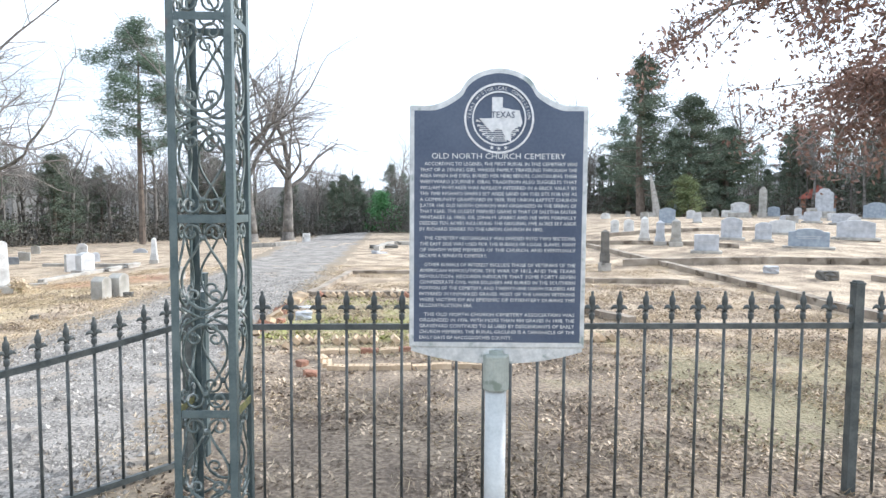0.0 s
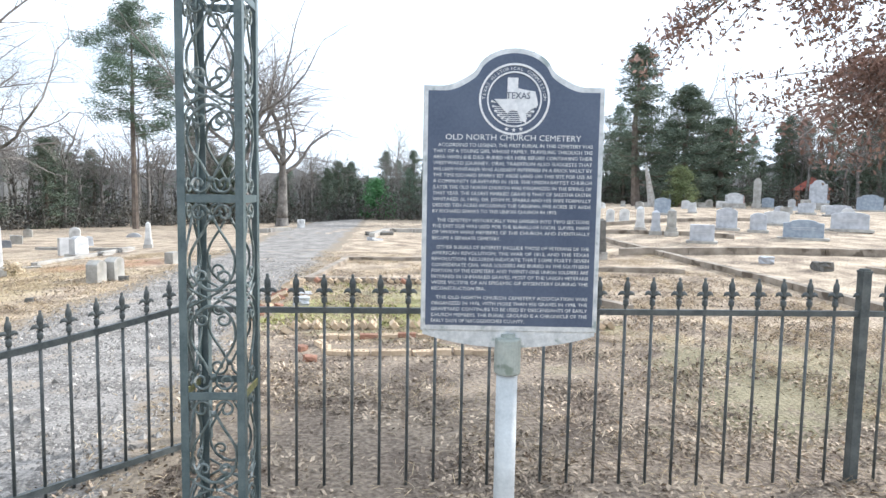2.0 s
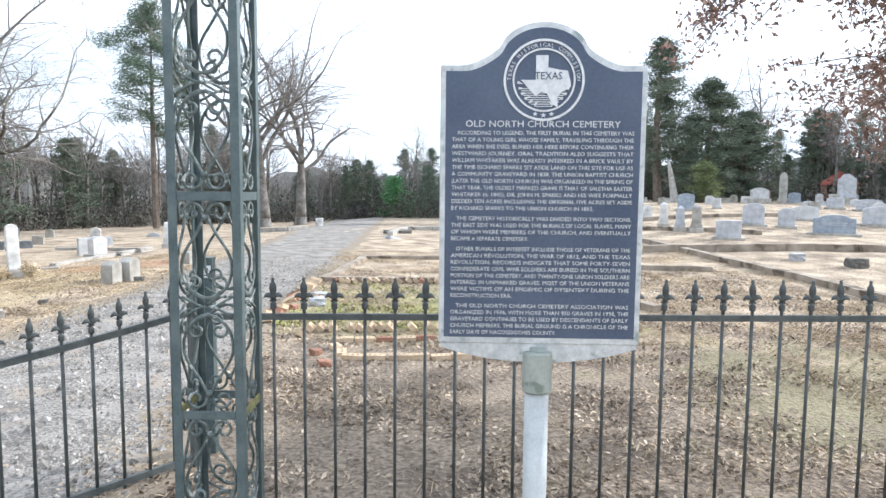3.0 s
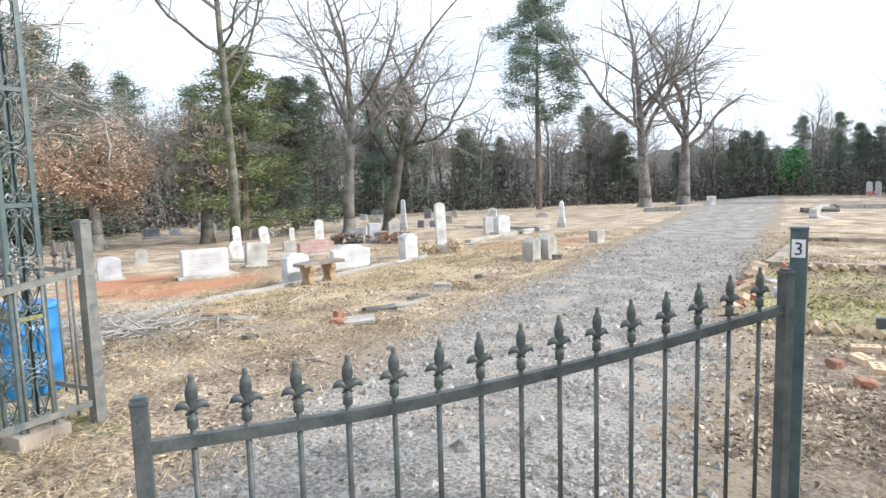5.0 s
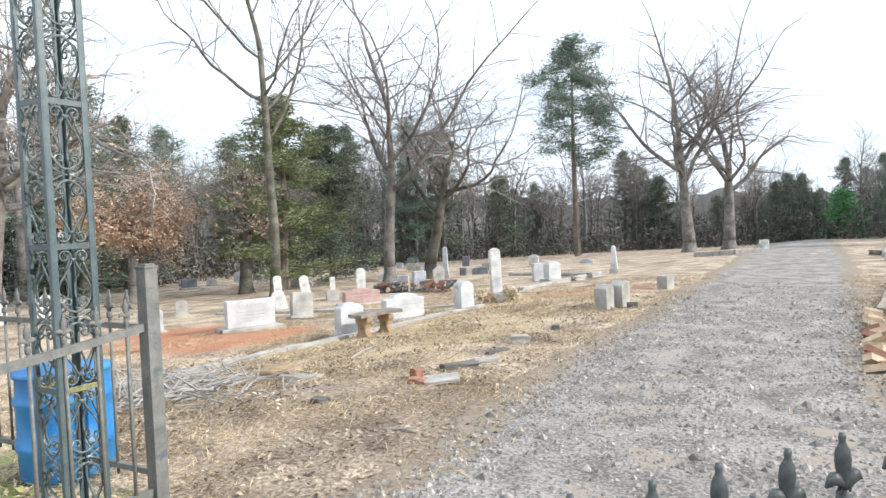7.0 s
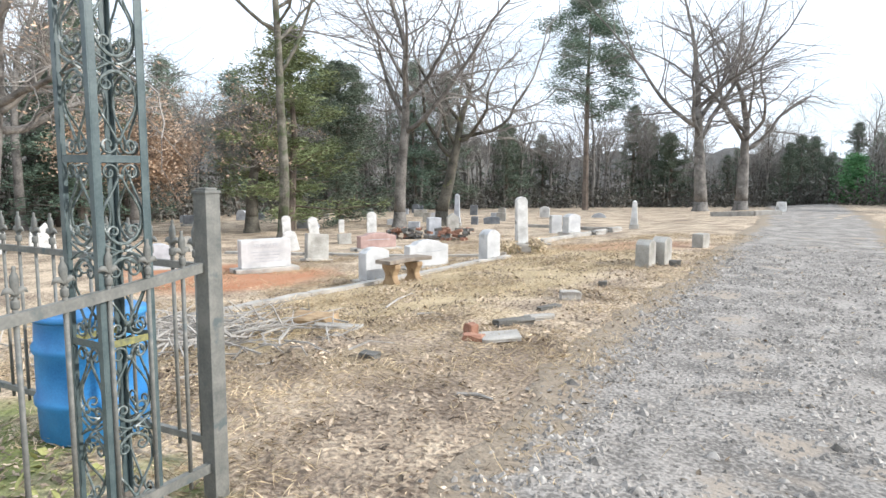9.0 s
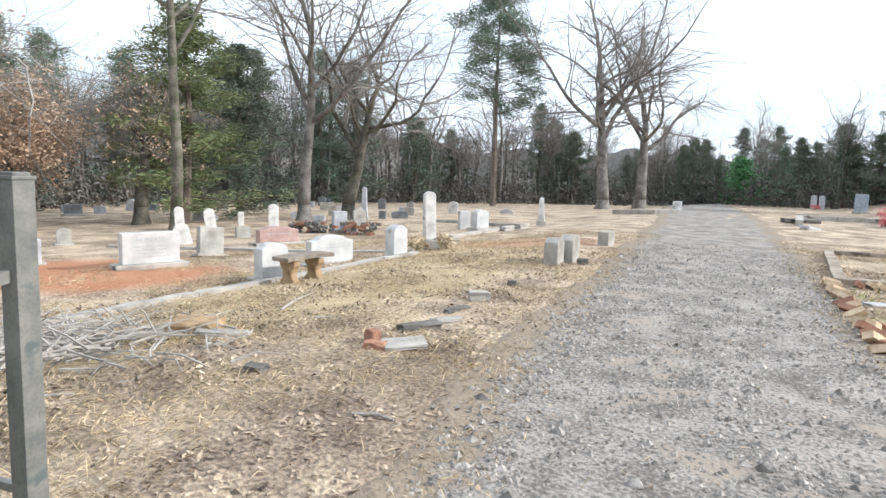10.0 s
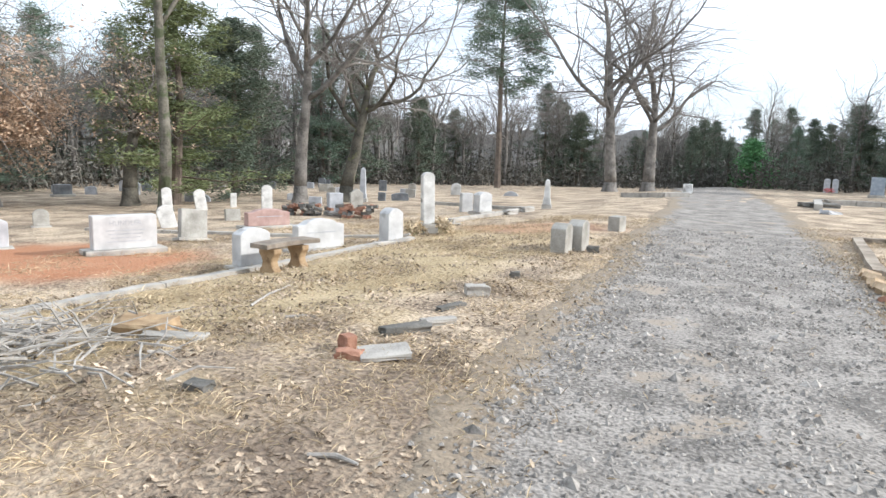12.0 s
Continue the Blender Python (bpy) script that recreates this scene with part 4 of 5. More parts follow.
kerb("long low concrete kerb of the sunken plot", [(-8.95, 4.6), (-8.85, 6.2), (-8.72, 8.6), (-8.45, 11.9)], 0.12, 0.05)
kerb("low concrete kerb across the plot", [(-14.5, 10.6), (-11.2, 11.6), (-8.7, 12.3)], 0.12, 0.05)
kerb("low stone kerb of a far plot", [(-9.4, 15.2), (-9.0, 19.3), (-12.5, 20.4)], 0.14, 0.09)
kerb("concrete kerb of a grave plot by the lane", [(0.75, 11.75), (-2.3, 11.35), (-2.15, 15.1), (1.2, 15.6)], 0.14, 0.08, M_KERB)
kerb("long concrete kerb between plots", [(2.6, 8.9), (1.3, 11.6), (1.3, 16.9), (0.7, 20.0)], 0.15, 0.1, M_KERB)
kerb("concrete kerb beyond the plots", [(1.3, 14.0), (5.0, 13.2)], 0.15, 0.1, M_KERB)
kerb("long concrete kerb up the slope", [(6.35, 8.6), (6.15, 12.6), (5.65, 15.7), (4.8, 21.5)], 0.18, 0.12, M_KERB)
kerb("high stained concrete kerb across the hill", [(4.6, 16.6), (11.5, 16.5), (18, 17.5)], 0.2, 0.17, M_KERB)
kerb("concrete kerb of a plot in front of the hill", [(9.2, 13.9), (9.6, 13.1), (12.5, 13.4)], 0.2, 0.12, M_KERB)
kerb("dark stone kerb far along the lane", [(-2.3, 22.5), (-2.1, 27), (1.4, 27.4)], 0.2, 0.16)
kerb("dark stone kerb far along the lane", [(-8.3, 27.5), (-6.6, 25.6), (-5.9, 26.2)], 0.2, 0.16)
kerb("stone kerb on the hill", [(6, 24), (12.5, 25.5)], 0.18, 0.13, M_KERB)
kerb("stone kerb behind the iron enclosure", [(4.9, 22.3), (9, 19.8)], 0.18, 0.12, M_KERB)


# ---- trees ----
def grow(s_trunk, s_twig, rng, p, d, length, r, level, levels, droop, gnarl, ends, limb=1.6):
    n = 8 if level < 2 else (5 if level < 4 else 3)
    pts, rad = [p.copy()], [r]
    tip = r * (0.5 if level < levels - 1 else 0.3)
    q, e = p.copy(), d.copy()
    gn = gnarl * (0.3, 1.15, 1.25, 1.3, 1.4, 1.4)[level]
    for i in range(n):
        e = (e + Vector((rng.gauss(0, gn), rng.gauss(0, gn), rng.gauss(0, gn) + (0.12, 0.11, 0.05, 0.02, 0.0, 0.0)[level] - droop * level))).normalized()
        if level and q.z < 0.9 and e.z < 0.1:
            e = Vector((e.x, e.y, 0.25)).normalized()
        q = q + e * (length / n)
        pts.append(q.copy())
        rad.append(r + (tip - r) * (i + 1) / n)
    (s_trunk if level < 2 else s_twig).tube(pts, rad, (9, 7, 5, 4, 3, 3, 3)[level], level < 2)
    if level >= levels - 1:
        ends.append((pts[-1], e))
        return
    kids = (6, 6, 5, 3, 3, 3)[level]
    for i in range(kids):
        t = (0.6 + 0.4 * (i + rng.random()) / kids) if level == 0 else (0.28 + 0.7 * (i + rng.random()) / kids)
        k = min(n - 1, int(t * n))
        at = pts[k].lerp(pts[k + 1], t * n - k)
        away = Vector((rng.gauss(0, 1), rng.gauss(0, 1), rng.gauss(0, 0.6)))
        base = (pts[k + 1] - pts[k]).normalized()
        away = (away - base * away.dot(base)).normalized()
        spread = rng.uniform(0.7, 1.3) if level < 2 else rng.uniform(0.5, 1.1)
        way = (base * math.cos(spread) + away * math.sin(spread)).normalized()
        if way.z < -0.25:
            way.z *= -0.4
        grow(s_trunk, s_twig, rng, at, way, length * rng.uniform(0.42, 0.7) * (1 if level else limb), rad[k] * (rng.uniform(0.42, 0.62) if level < 2 else rng.uniform(0.4, 0.55)), level + 1, levels, droop, gnarl, ends, limb)
    grow(s_trunk, s_twig, rng, pts[-1], e, length * (0.68 if level else 0.55 * limb), rad[-1], level + 1, levels, droop, gnarl, ends, limb)


def flakes(rng, centres, size, spread, per, flat=0.5, slim=0.42):
    """Small folded leaf blades scattered round centres."""
    c = np.repeat(np.array(centres, float), per, axis=0)
    m = len(c)
    c = c + rng.normal(0, spread, (m, 3)) * (1, 1, 0.6)
    a = rng.normal(0, 1, (m, 3)) * (1, 1, flat)
    a /= np.linalg.norm(a, axis=1, keepdims=True) + 1e-9
    b = np.cross(a, rng.normal(0, 1, (m, 3)))
    b /= np.linalg.norm(b, axis=1, keepdims=True) + 1e-9
    k = size * rng.uniform(0.6, 1.4, (m, 1))
    lift = np.cross(a, b) * k * 0.43 * slim
    v = np.stack([c - a * k, c + b * k * slim + lift, c + a * k, c - b * k * slim + lift], 1).reshape(-1, 3)
    i = np.arange(m)[:, None] * 4
    f = np.concatenate([i + np.array([[0, 1, 2]]), i + np.array([[0, 2, 3]])])
    return v, f


def bare_tree(label, x, y, height, r, seed, levels=6, lean=(0, 0), leaves=None, leaf_n=0, leaf_size=0.07, gnarl=0.14, droop=0.012, group="bare trees", bole=0.34, bark=None, limb=1.5):
    rng = random.Random(seed)
    tree = thing("bare_tree", pose(x, y, ground_z(x, y)), label, "tree", group)
    a, b, ends = Soup(), Soup(), []
    flare = [(0, 0, -0.15), (0, 0, 0.0), (0, 0, 0.18), (0, 0, 0.5)]
    a.tube(flare, [r * 1.7, r * 1.45, r * 1.15, r * 1.0], 9)
    grow(a, b, rng, Vector((0, 0, 0.45)), Vector((lean[0], lean[1], 1)).normalized(), height * bole, r, 0, levels, droop, gnarl, ends, limb)
    part("trunk", a.mesh("trunk", bark or M_BARK, True), tree, "grey furrowed trunk and limbs")
    part("crown", b.mesh("crown", M_TWIG), tree, "fine bare twigs")
    if leaves:
        nr = np.random.default_rng(seed)
        pick = rng.sample(ends, min(len(ends), leaf_n))
        v, f = flakes(nr, [p for p, _ in pick], leaf_size, leaf_size * 2.6, 5)
        part("leaves", mesh_of("leaves", v.tolist(), f.tolist(), leaves), tree, "withered leaves still hanging")
    return tree


def conifer(label, x, y, height, r, seed, material, clear=0.15, wide=0.28, clumps=240, per=26, size=0.13, name="cedar_tree", open_top=False, group="evergreens"):
    rng, nr = random.Random(seed), np.random.default_rng(seed)
    tree = thing(name, pose(x, y, ground_z(x, y)), label, "tree", group)
    a, centres = Soup(), []
    a.tube([(0, 0, -0.1), (rng.gauss(0, 0.02) * height, 0, height * 0.5), (0, 0, height * 0.98)], [r, r * 0.6, r * 0.1], 7)
    for i in range(clumps):
        u = (i + rng.random()) / clumps
        t = clear + (1 - clear) * (u ** 0.8)
        if open_top:
            reach = height * wide * (0.45 + 0.55 * math.sin(math.pi * min(1, u * 0.85 + 0.15)))
        else:
            reach = height * wide * (1 - u) ** 0.6 + 0.15
        reach *= rng.choice((0.35, 0.6, 0.85, 1.0, 1.0, 1.2)) * rng.uniform(0.8, 1.1)
        ang = rng.uniform(0, 6.283)
        sag = rng.uniform(-0.12, 0.28) if not open_top else rng.uniform(0.0, 0.45)
        root = Vector((0, 0, height * t - reach * 0.15))
        tip = root + Vector((reach * math.cos(ang), reach * math.sin(ang), reach * sag))
        mid = root.lerp(tip, 0.5) - Vector((0, 0, 0.06 * reach))
        a.tube([root, mid, tip], [r * 0.25 * (1.15 - t), r * 0.14 * (1.15 - t), 0.008], 3, False)
        for k in ((1.0, 0.86, 0.7) if open_top else (1.0, 0.85, 0.68, 0.5, 0.3)):
            q = root.lerp(tip, k)
            centres.append((q.x + rng.gauss(0, 0.09 * reach), q.y + rng.gauss(0, 0.09 * reach), q.z + rng.gauss(0, 0.02 * reach)))
    part("trunk", a.mesh("trunk", M_PBARK), tree)
    v, f = flakes(nr, centres, size, max(size * 1.6, height * 0.026), per, 0.35, 0.2)
    part("crown", mesh_of("crown", v.tolist(), f.tolist(), material), tree, "ragged evergreen crown")
    return tree


# single trees that stand in or by the graveyard
bare_tree("large bare oak with a pale straight trunk", -16.3, 18.9, 12.5, 0.2, 3, 6, (0.0, 0.0), gnarl=0.10)
bare_tree("broad bare oak with dark mossy trunk and arching limbs", -15.3, 19.9, 9.0, 0.21, 8, 6, (0.14, 0.05), gnarl=0.2, droop=0.03, bark=M_DKBARK)
bare_tree("tall bare oak at the lane's end", -11.0, 37.6, 14.5, 0.33, 5, 6, (-0.02, 0), gnarl=0.085)
bare_tree("bare oak with drooping twigs beside its twin", -9.4, 39.6, 12.5, 0.33, 21, 6, (0.0, 0), gnarl=0.13, droop=0.03)
bare_tree("tall bare tree with ivy on its trunk", -16.8, 14.3, 12.5, 0.15, 14, 6, (0, 0), gnarl=0.13, bole=0.52, bark=M_IVY, limb=0.9)
bare_tree("large bare oak near the far fence", -20.1, 8.3, 11.5, 0.3, 31, 6, (0.05, 0.06), M_TANL, 220, 0.05, gnarl=0.16, droop=0.02, limb=1.2)
bare_tree("low spreading oak with withered tan leaves", -21.6, 12.9, 5.6, 0.2, 41, 6, (0.05, 0), M_TANL, 4200, 0.052, gnarl=0.22, droop=0.045, limb=1.45, bole=0.3)
bare_tree("small dark oak under the cedar with a few tan leaves", -19.2, 15.2, 6.5, 0.2, 44, 6, (0.1, 0), M_TANL, 300, 0.05, gnarl=0.24, droop=0.02, bark=M_DKBARK, limb=1.0)
conifer("yellow-green cedar behind the ivy tree", -18.6, 16.2, 6.2, 0.16, 2, M_YELG, 0.08, 0.36, 90, 60, 0.075)
conifer("dark cedar behind the large oak", -20.5, 20.5, 6.0, 0.16, 4, M_CEDAR, 0.05, 0.36, 90, 60, 0.075)
conifer("tall slender pine over the woods", -17.6, 38.3, 12.4, 0.2, 7, M_PINE, 0.42, 0.2, 58, 210, 0.09, "pine_tree", True)
conifer("bright green young pine at the lane's end", -4.6, 49.5, 3.0, 0.08, 9, M_YOUNG, 0.05, 0.42, 60, 14, 0.13, "young_pine")
conifer("tall dark cedar on the hill side", 5.4, 47.0, 7.6, 0.3, 10, M_CEDAR, 0.06, 0.45, 110, 60, 0.1)
conifer("ragged dark cedar on the hill", 12.2, 40.5, 9.6, 0.3, 11, M_CEDAR, 0.16, 0.27, 90, 60, 0.1)
conifer("broad dark cedar on the hill", 15.7, 41.5, 7.4, 0.26, 12, M_CEDAR, 0.06, 0.42, 100, 60, 0.1)
conifer("broad green cedar on the hill", 18.3, 42.5, 5.6, 0.26, 16, M_CEDAR, 0.04, 0.5, 100, 60, 0.1)
conifer("small pale yellow-green cedar on the hill", 14.0, 38.0, 2.3, 0.1, 15, M_YELG, 0.03, 0.4, 60, 22, 0.09)
stump = thing("dead_trunk", on_ground(12.4, 38.2, 0.1), "pale broken dead tree trunk on the hill", "tree trunk")
s = Soup()
s.tube([(0, 0, 0), (0.05, 0, 0.3), (-0.05, 0, 0.9), (-0.25, 0, 1.9), (-0.38, 0.03, 2.5)], [0.42, 0.24, 0.19, 0.13, 0.05], 9)
part("shaft", s.mesh("shaft", M_DEADW, True), stump)

# the oak outside the fence, whose withered boughs hang into view
oak = thing("withered_oak", pose(6.6, 4.2, 0), "oak with hanging boughs of withered brown leaves", "tree")
a, b, ends = Soup(), Soup(), []
a.tube([(0, 0, -0.2), (0, 0, 0.4), (0.05, 0, 2.0), (0.0, 0.1, 4.2), (0.1, 0, 6.5)], [0.42, 0.32, 0.27, 0.22, 0.1], 10)
rng = random.Random(5)
for p0, p1, p2, n in ((Vector((0, 0.1, 3.6)), Vector((-1.9, 1.0, 3.9)), Vector((-4.0, 1.9, 3.45)), 30), (Vector((0, 0.1, 3.0)), Vector((-1.4, 1.6, 3.2)), Vector((-2.6, 2.1, 2.65)), 44), (Vector((0, 0.1, 3.3)), Vector((-0.9, 1.8, 3.1)), Vector((-1.6, 3.4, 3.0)), 24)):
    pts = [p0.lerp(p1, t).lerp(p1.lerp(p2, t), t) for t in [i / 10 for i in range(11)]]
    a.tube(pts, [0.09 - 0.0078 * i for i in range(11)], 6)
    for i in range(n):
        k = 3 + int(7.9 * (i + rng.random()) / n)
        q = pts[min(k, 10)]
        for j in range(3):
            w = Vector((rng.gauss(-0.25, 0.5), rng.gauss(0, 0.5), rng.gauss(-0.1, 0.35)))
            e1 = q + w * 0.45
            e2 = e1 + (w + Vector((0, 0, -0.35))) * 0.4
            b.tube([q, e1, e2], [0.012, 0.007, 0.003], 4, False)
            ends += [e1.lerp(e2, u) for u in (0.0, 0.35, 0.7, 1.0)]
part("trunk", a.mesh("trunk", M_BARK, True), oak)
part("branchwork", b.mesh("branchwork", M_TWIG), oak)
nr = np.random.default_rng(6)
v, f = flakes(nr, [tuple(p) for p in ends], 0.032, 0.11, 20, 1.0)
part("leaves", mesh_of("leaves", v.tolist(), f.tolist(), M_BROWN), oak, "withered brown leaves")

# the wood round the graveyard
src_bare = [bare_tree("bare winter tree in the wood", -34 - 3 * i, 40 + 2 * i, 8.5 + i, 0.14, 60 + i, 5, gnarl=0.16, group="trees of the wood", bole=0.42, limb=0.95) for i in range(3)]
src_ever = [conifer("dark evergreen in the wood", -36 - 2 * i, 30 + 3 * i, 6.0 + 1.2 * i, 0.16, 70 + i, (M_CEDAR, M_CEDAR, M_PINE)[i], 0.04, 0.34 - 0.04 * i, 80, 34, 0.09, group="trees of the wood") for i in range(3)]
wrng = random.Random(8)


def wood_edge(az):
    """Distance of the wood's edge from the lane, by bearing (degrees left of straight ahead)."""
    return 47 - 17 * step(8, 75, az) + 4 * step(0, 40, -az)


for i in range(420):
    az = wrng.uniform(-62, 112)
    d = wood_edge(az) + wrng.random() ** 1.3 * 17 - (0 if az < 60 else 3)
    x, y = -3 - d * math.sin(radians(az)), 3 + d * math.cos(radians(az))
    ever = wrng.random() < (0.5 if az < 10 else 0.3)
    src = wrng.choice(src_ever if ever else src_bare)
    k = wrng.uniform(0.6, 1.1) * (0.72 if 3 < az < 14 else 1.0 + 0.15 * step(20, 60, az) + 0.12 * step(2, 12, -az))
    if ever and -34 < az < 2:
        k *= 0.8
    t = copy_thing(src, pose(x, y, ground_z(x, y) - 0.05, 0, 0, wrng.uniform(0, 360)))
    t.scale = (k, k, k * wrng.uniform(0.85, 1.1))

# brush under the trees, and the woods behind them
nr = np.random.default_rng(12)
cs, st = [], Soup()
for i in range(2600):
    az = wrng.uniform(-66, 116)
    d = wood_edge(az) + wrng.uniform(-2.0, 17)
    x, y = -3 - d * math.sin(radians(az)), 3 + d * math.cos(radians(az))
    g = ground_z(x, y)
    top = wrng.uniform(0.5, 3.2) * (0.6 + 0.4 * step(-2, 8, d - wood_edge(az)))
    st.tube([(x, y, g - 0.1), (x + wrng.gauss(0, 0.3), y + wrng.gauss(0, 0.3), g + top * 1.5)], [0.04, 0.01], 3, False)
    cs += [(x, y, g + top * u) for u in (0.15, 0.45, 0.8)]
v, f = flakes(nr, cs, 0.12, 0.55, 17, 0.8)
k = len(v)
thicket = mesh_of("thicket", v.tolist() + [tuple(q) for q in st.v], f.tolist() + [tuple(i + k for i in q) for q in st.f], M_THICK)
tagged(new("thicket", thicket), "dark bare winter underbrush along the wood's edge", "brush", kind="stuff")
s = Soup()
n = 420
for i in range(n + 1):
    az = radians(-180 + 360 * i / n)
    d = 72 + 3 * noise.noise((i * 0.2, 0, 0))
    x, y = -3 - d * math.sin(az), 3 + d * math.cos(az)
    g = min(ground_z(x, y), 0) - 2.5
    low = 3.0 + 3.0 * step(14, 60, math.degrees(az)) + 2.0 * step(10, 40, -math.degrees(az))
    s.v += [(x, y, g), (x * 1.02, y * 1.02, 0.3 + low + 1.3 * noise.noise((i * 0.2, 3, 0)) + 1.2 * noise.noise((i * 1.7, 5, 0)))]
for i in range(n):
    s.f.append((2 * i, 2 * i + 2, 2 * i + 3, 2 * i + 1))
# strip of far woods, its haze painted into the colour
tagged(new("backdrop", s.mesh("backdrop", M_FAR_HAZE)), "far woods beyond the graveyard, distance haze painted in as pale grey", "woods", kind="structure")


# ---- things among the graves ----
def bench():
    b = thing("stone_bench", on_ground(-8.33, 8.74, 0.0, 84), "small garden bench with a stone seat on two carved legs", "bench")
    b.scale = (0.9, 0.9, 0.86)
    s = Soup()
    n = 14
    for i in range(n + 1):
        x = (-0.5 + i / n) * 0.92
        y = 0.08 * (1 - (2 * x) ** 2)
        s.v += [(x, y - 0.15, 0.33), (x, y + 0.15, 0.33), (x, y + 0.15, 0.39), (x, y - 0.15, 0.39)]
    for i in range(n):
        for a in range(4):
            s.f.append((4 * i + a, 4 * i + (a + 1) % 4, 4 * i + 4 + (a + 1) % 4, 4 * i + 4 + a))
    s.f += [(3, 2, 1, 0), (4 * n, 4 * n + 1, 4 * n + 2, 4 * n + 3)]
    part("seat", s.mesh("seat", M_DARKOAK, bevel=0.006), b, "grey-brown stained stone seat")
    for x in (-0.24, 0.24):
        prof = [(-0.13, 0), (0.13, 0), (0.135, 0.05), (0.09, 0.09), (0.075, 0.16), (0.1, 0.22), (0.14, 0.27), (0.14, 0.33), (-0.14, 0.33), (-0.14, 0.27), (-0.1, 0.22), (-0.075, 0.16), (-0.09, 0.09), (-0.135, 0.05)]
        leg = part("leg", slab_mesh("leg", prof, 0.12, M_TANST, 0.015), b, "sand-coloured carved leg")
        leg.matrix_basis = pose(x, 0.05, -0.02, 0, 0, 90)


bench()


def rough_block(name, label, category, x, y, sx, sy, sz, turn, material, tilt=0.0, lean=0.0, seed=0, sink=0.015, group=""):
    """A worn block with chipped corners."""
    rng = random.Random(seed)
    bm = bmesh.new()
    bmesh.ops.create_cube(bm, size=1)
    bmesh.ops.subdivide_edges(bm, edges=bm.edges[:], cuts=2, use_grid_fill=True)
    for v in bm.verts:
        v.co = Vector((v.co.x * sx, v.co.y * sy, (v.co.z + 0.5) * sz))
        k = 0.06 * min(sx, sy, sz * 2)
        v.co += Vector((rng.gauss(0, k), rng.gauss(0, k), rng.gauss(0, k * 0.5)))
    bmesh.ops.bevel(bm, geom=[e for e in bm.edges if e.calc_face_angle(0) > 0.7], offset=0.06 * min(sx, sy, sz), segments=1, affect="EDGES")
    me = bpy.data.meshes.new(name)
    bm.to_mesh(me)
    bm.free()
    me.materials.append(material)
    ob = new(name, me)
    ob.matrix_basis = on_ground(x, y, sink, turn, lean, tilt)
    return tagged(ob, label, category, group)


rough_block("fallen_stone_slab", "flat grey slab lying tilted on a brick at the lane's edge", "stone slab", -5.40, 6.10, 0.30, 0.2, 0.03, 40, M_CONC, 4, -3, 1, -0.02)
rough_block("red_brick", "broken red brick under the fallen slab", "brick", -5.56, 5.98, 0.16, 0.09, 0.065, 20, M_RED, 0, 0, 2)
rough_block("red_brick", "broken orange brick standing by the fallen slab", "brick", -5.66, 6.1, 0.1, 0.07, 0.11, -20, M_RED, 0, 0, 3)
rough_block("stone_lump", "blackened broken kerb stone lying in the grass", "stone", -5.58, 6.66, 0.36, 0.1, 0.07, 62, M_DARKST, 0, 0, 4)
rough_block("stone_lump", "blackened broken kerb stone with a pale end", "stone", -5.50, 7.0, 0.26, 0.09, 0.06, 52, M_CONC, 0, 0, 5)
rough_block("stone_lump", "dark kerb fragment at the lane's edge", "stone", -5.62, 7.45, 0.3, 0.07, 0.04, 75, M_DARKST, 0, 0, 6)
rough_block("stone_block", "small square grey marker block with a dark face", "stone", -5.65, 8.02, 0.2, 0.13, 0.11, 40, M_CONC, 0, 0, 7)
rough_block("stone_lump", "small dark lump of stone", "stone", -5.65, 8.97, 0.1, 0.08, 0.08, 20, M_DARKST, 0, 0, 8)
rough_block("stone_lump", "dark clod half buried in the turf", "stone", -5.94, 5.2, 0.14, 0.1, 0.05, 10, M_DARKST, 0, 0, 9)
rough_block("stone_ledger", "low mossy tan stone ledge", "stone", -7.2, 5.9, 0.4, 0.26, 0.1, 15, M_TANST, 0, 0, 10)
rough_block("stone_ledger", "broken pale ledge stone beside another", "stone", -6.85, 5.85, 0.42, 0.12, 0.05, 25, M_CONC, 0, 0, 11)
rough_block("stone_block", "small grey block on the mossy plot", "stone", -1.95, 9.1, 0.21, 0.17, 0.12, 10, M_GRANITE, 0, 0, 12)
rough_block("stone_lump", "flat grey stone on the mossy plot", "stone", -2.1, 10.0, 0.2, 0.16, 0.05, 30, M_GRANITE, 0, 0, 13)
rough_block("stone_block", "fallen dark block beside the double headstone", "stone", -5.42, 11.2, 0.14, 0.1, 0.1, 10, M_DARKST, 0, 0, 14)
rough_block("stone_block", "pale block in the kerbed plot", "stone", -8.9, 18.6, 0.4, 0.2, 0.14, 70, M_CONC, 0, 0, 15)
rough_block("stone_block", "pale block in the kerbed plot", "stone", -9.0, 17.7, 0.36, 0.2, 0.12, 70, M_CONC, 0, 0, 16)
rough_block("stone_block", "flat footstone in the grass", "stone", -9.1, 14.6, 0.4, 0.2, 0.06, 30, M_CONC, 0, 0, 17)
rough_block("stone_block", "low tan block in front of the hill", "stone", 10.2, 14.2, 0.6, 0.4, 0.16, -20, M_TANST, 0, 0, 18)
rough_block("stone_block", "small grey block in front of the hill", "stone", 7.5, 14.9, 0.3, 0.22, 0.17, -20, M_GRANITE, 0, 0, 19)
rough_block("stone_lump", "dark pointed lump of stone on the turf", "stone", 8.2, 13.9, 0.34, 0.3, 0.2, 10, M_DARKST, 0, 0, 20)
rough_block("stone_marker", "small pale marker at the lane's end", "stone", -6.4, 30.6, 0.32, 0.25, 0.4, 10, M_MARBLE, 0, 0, 21)
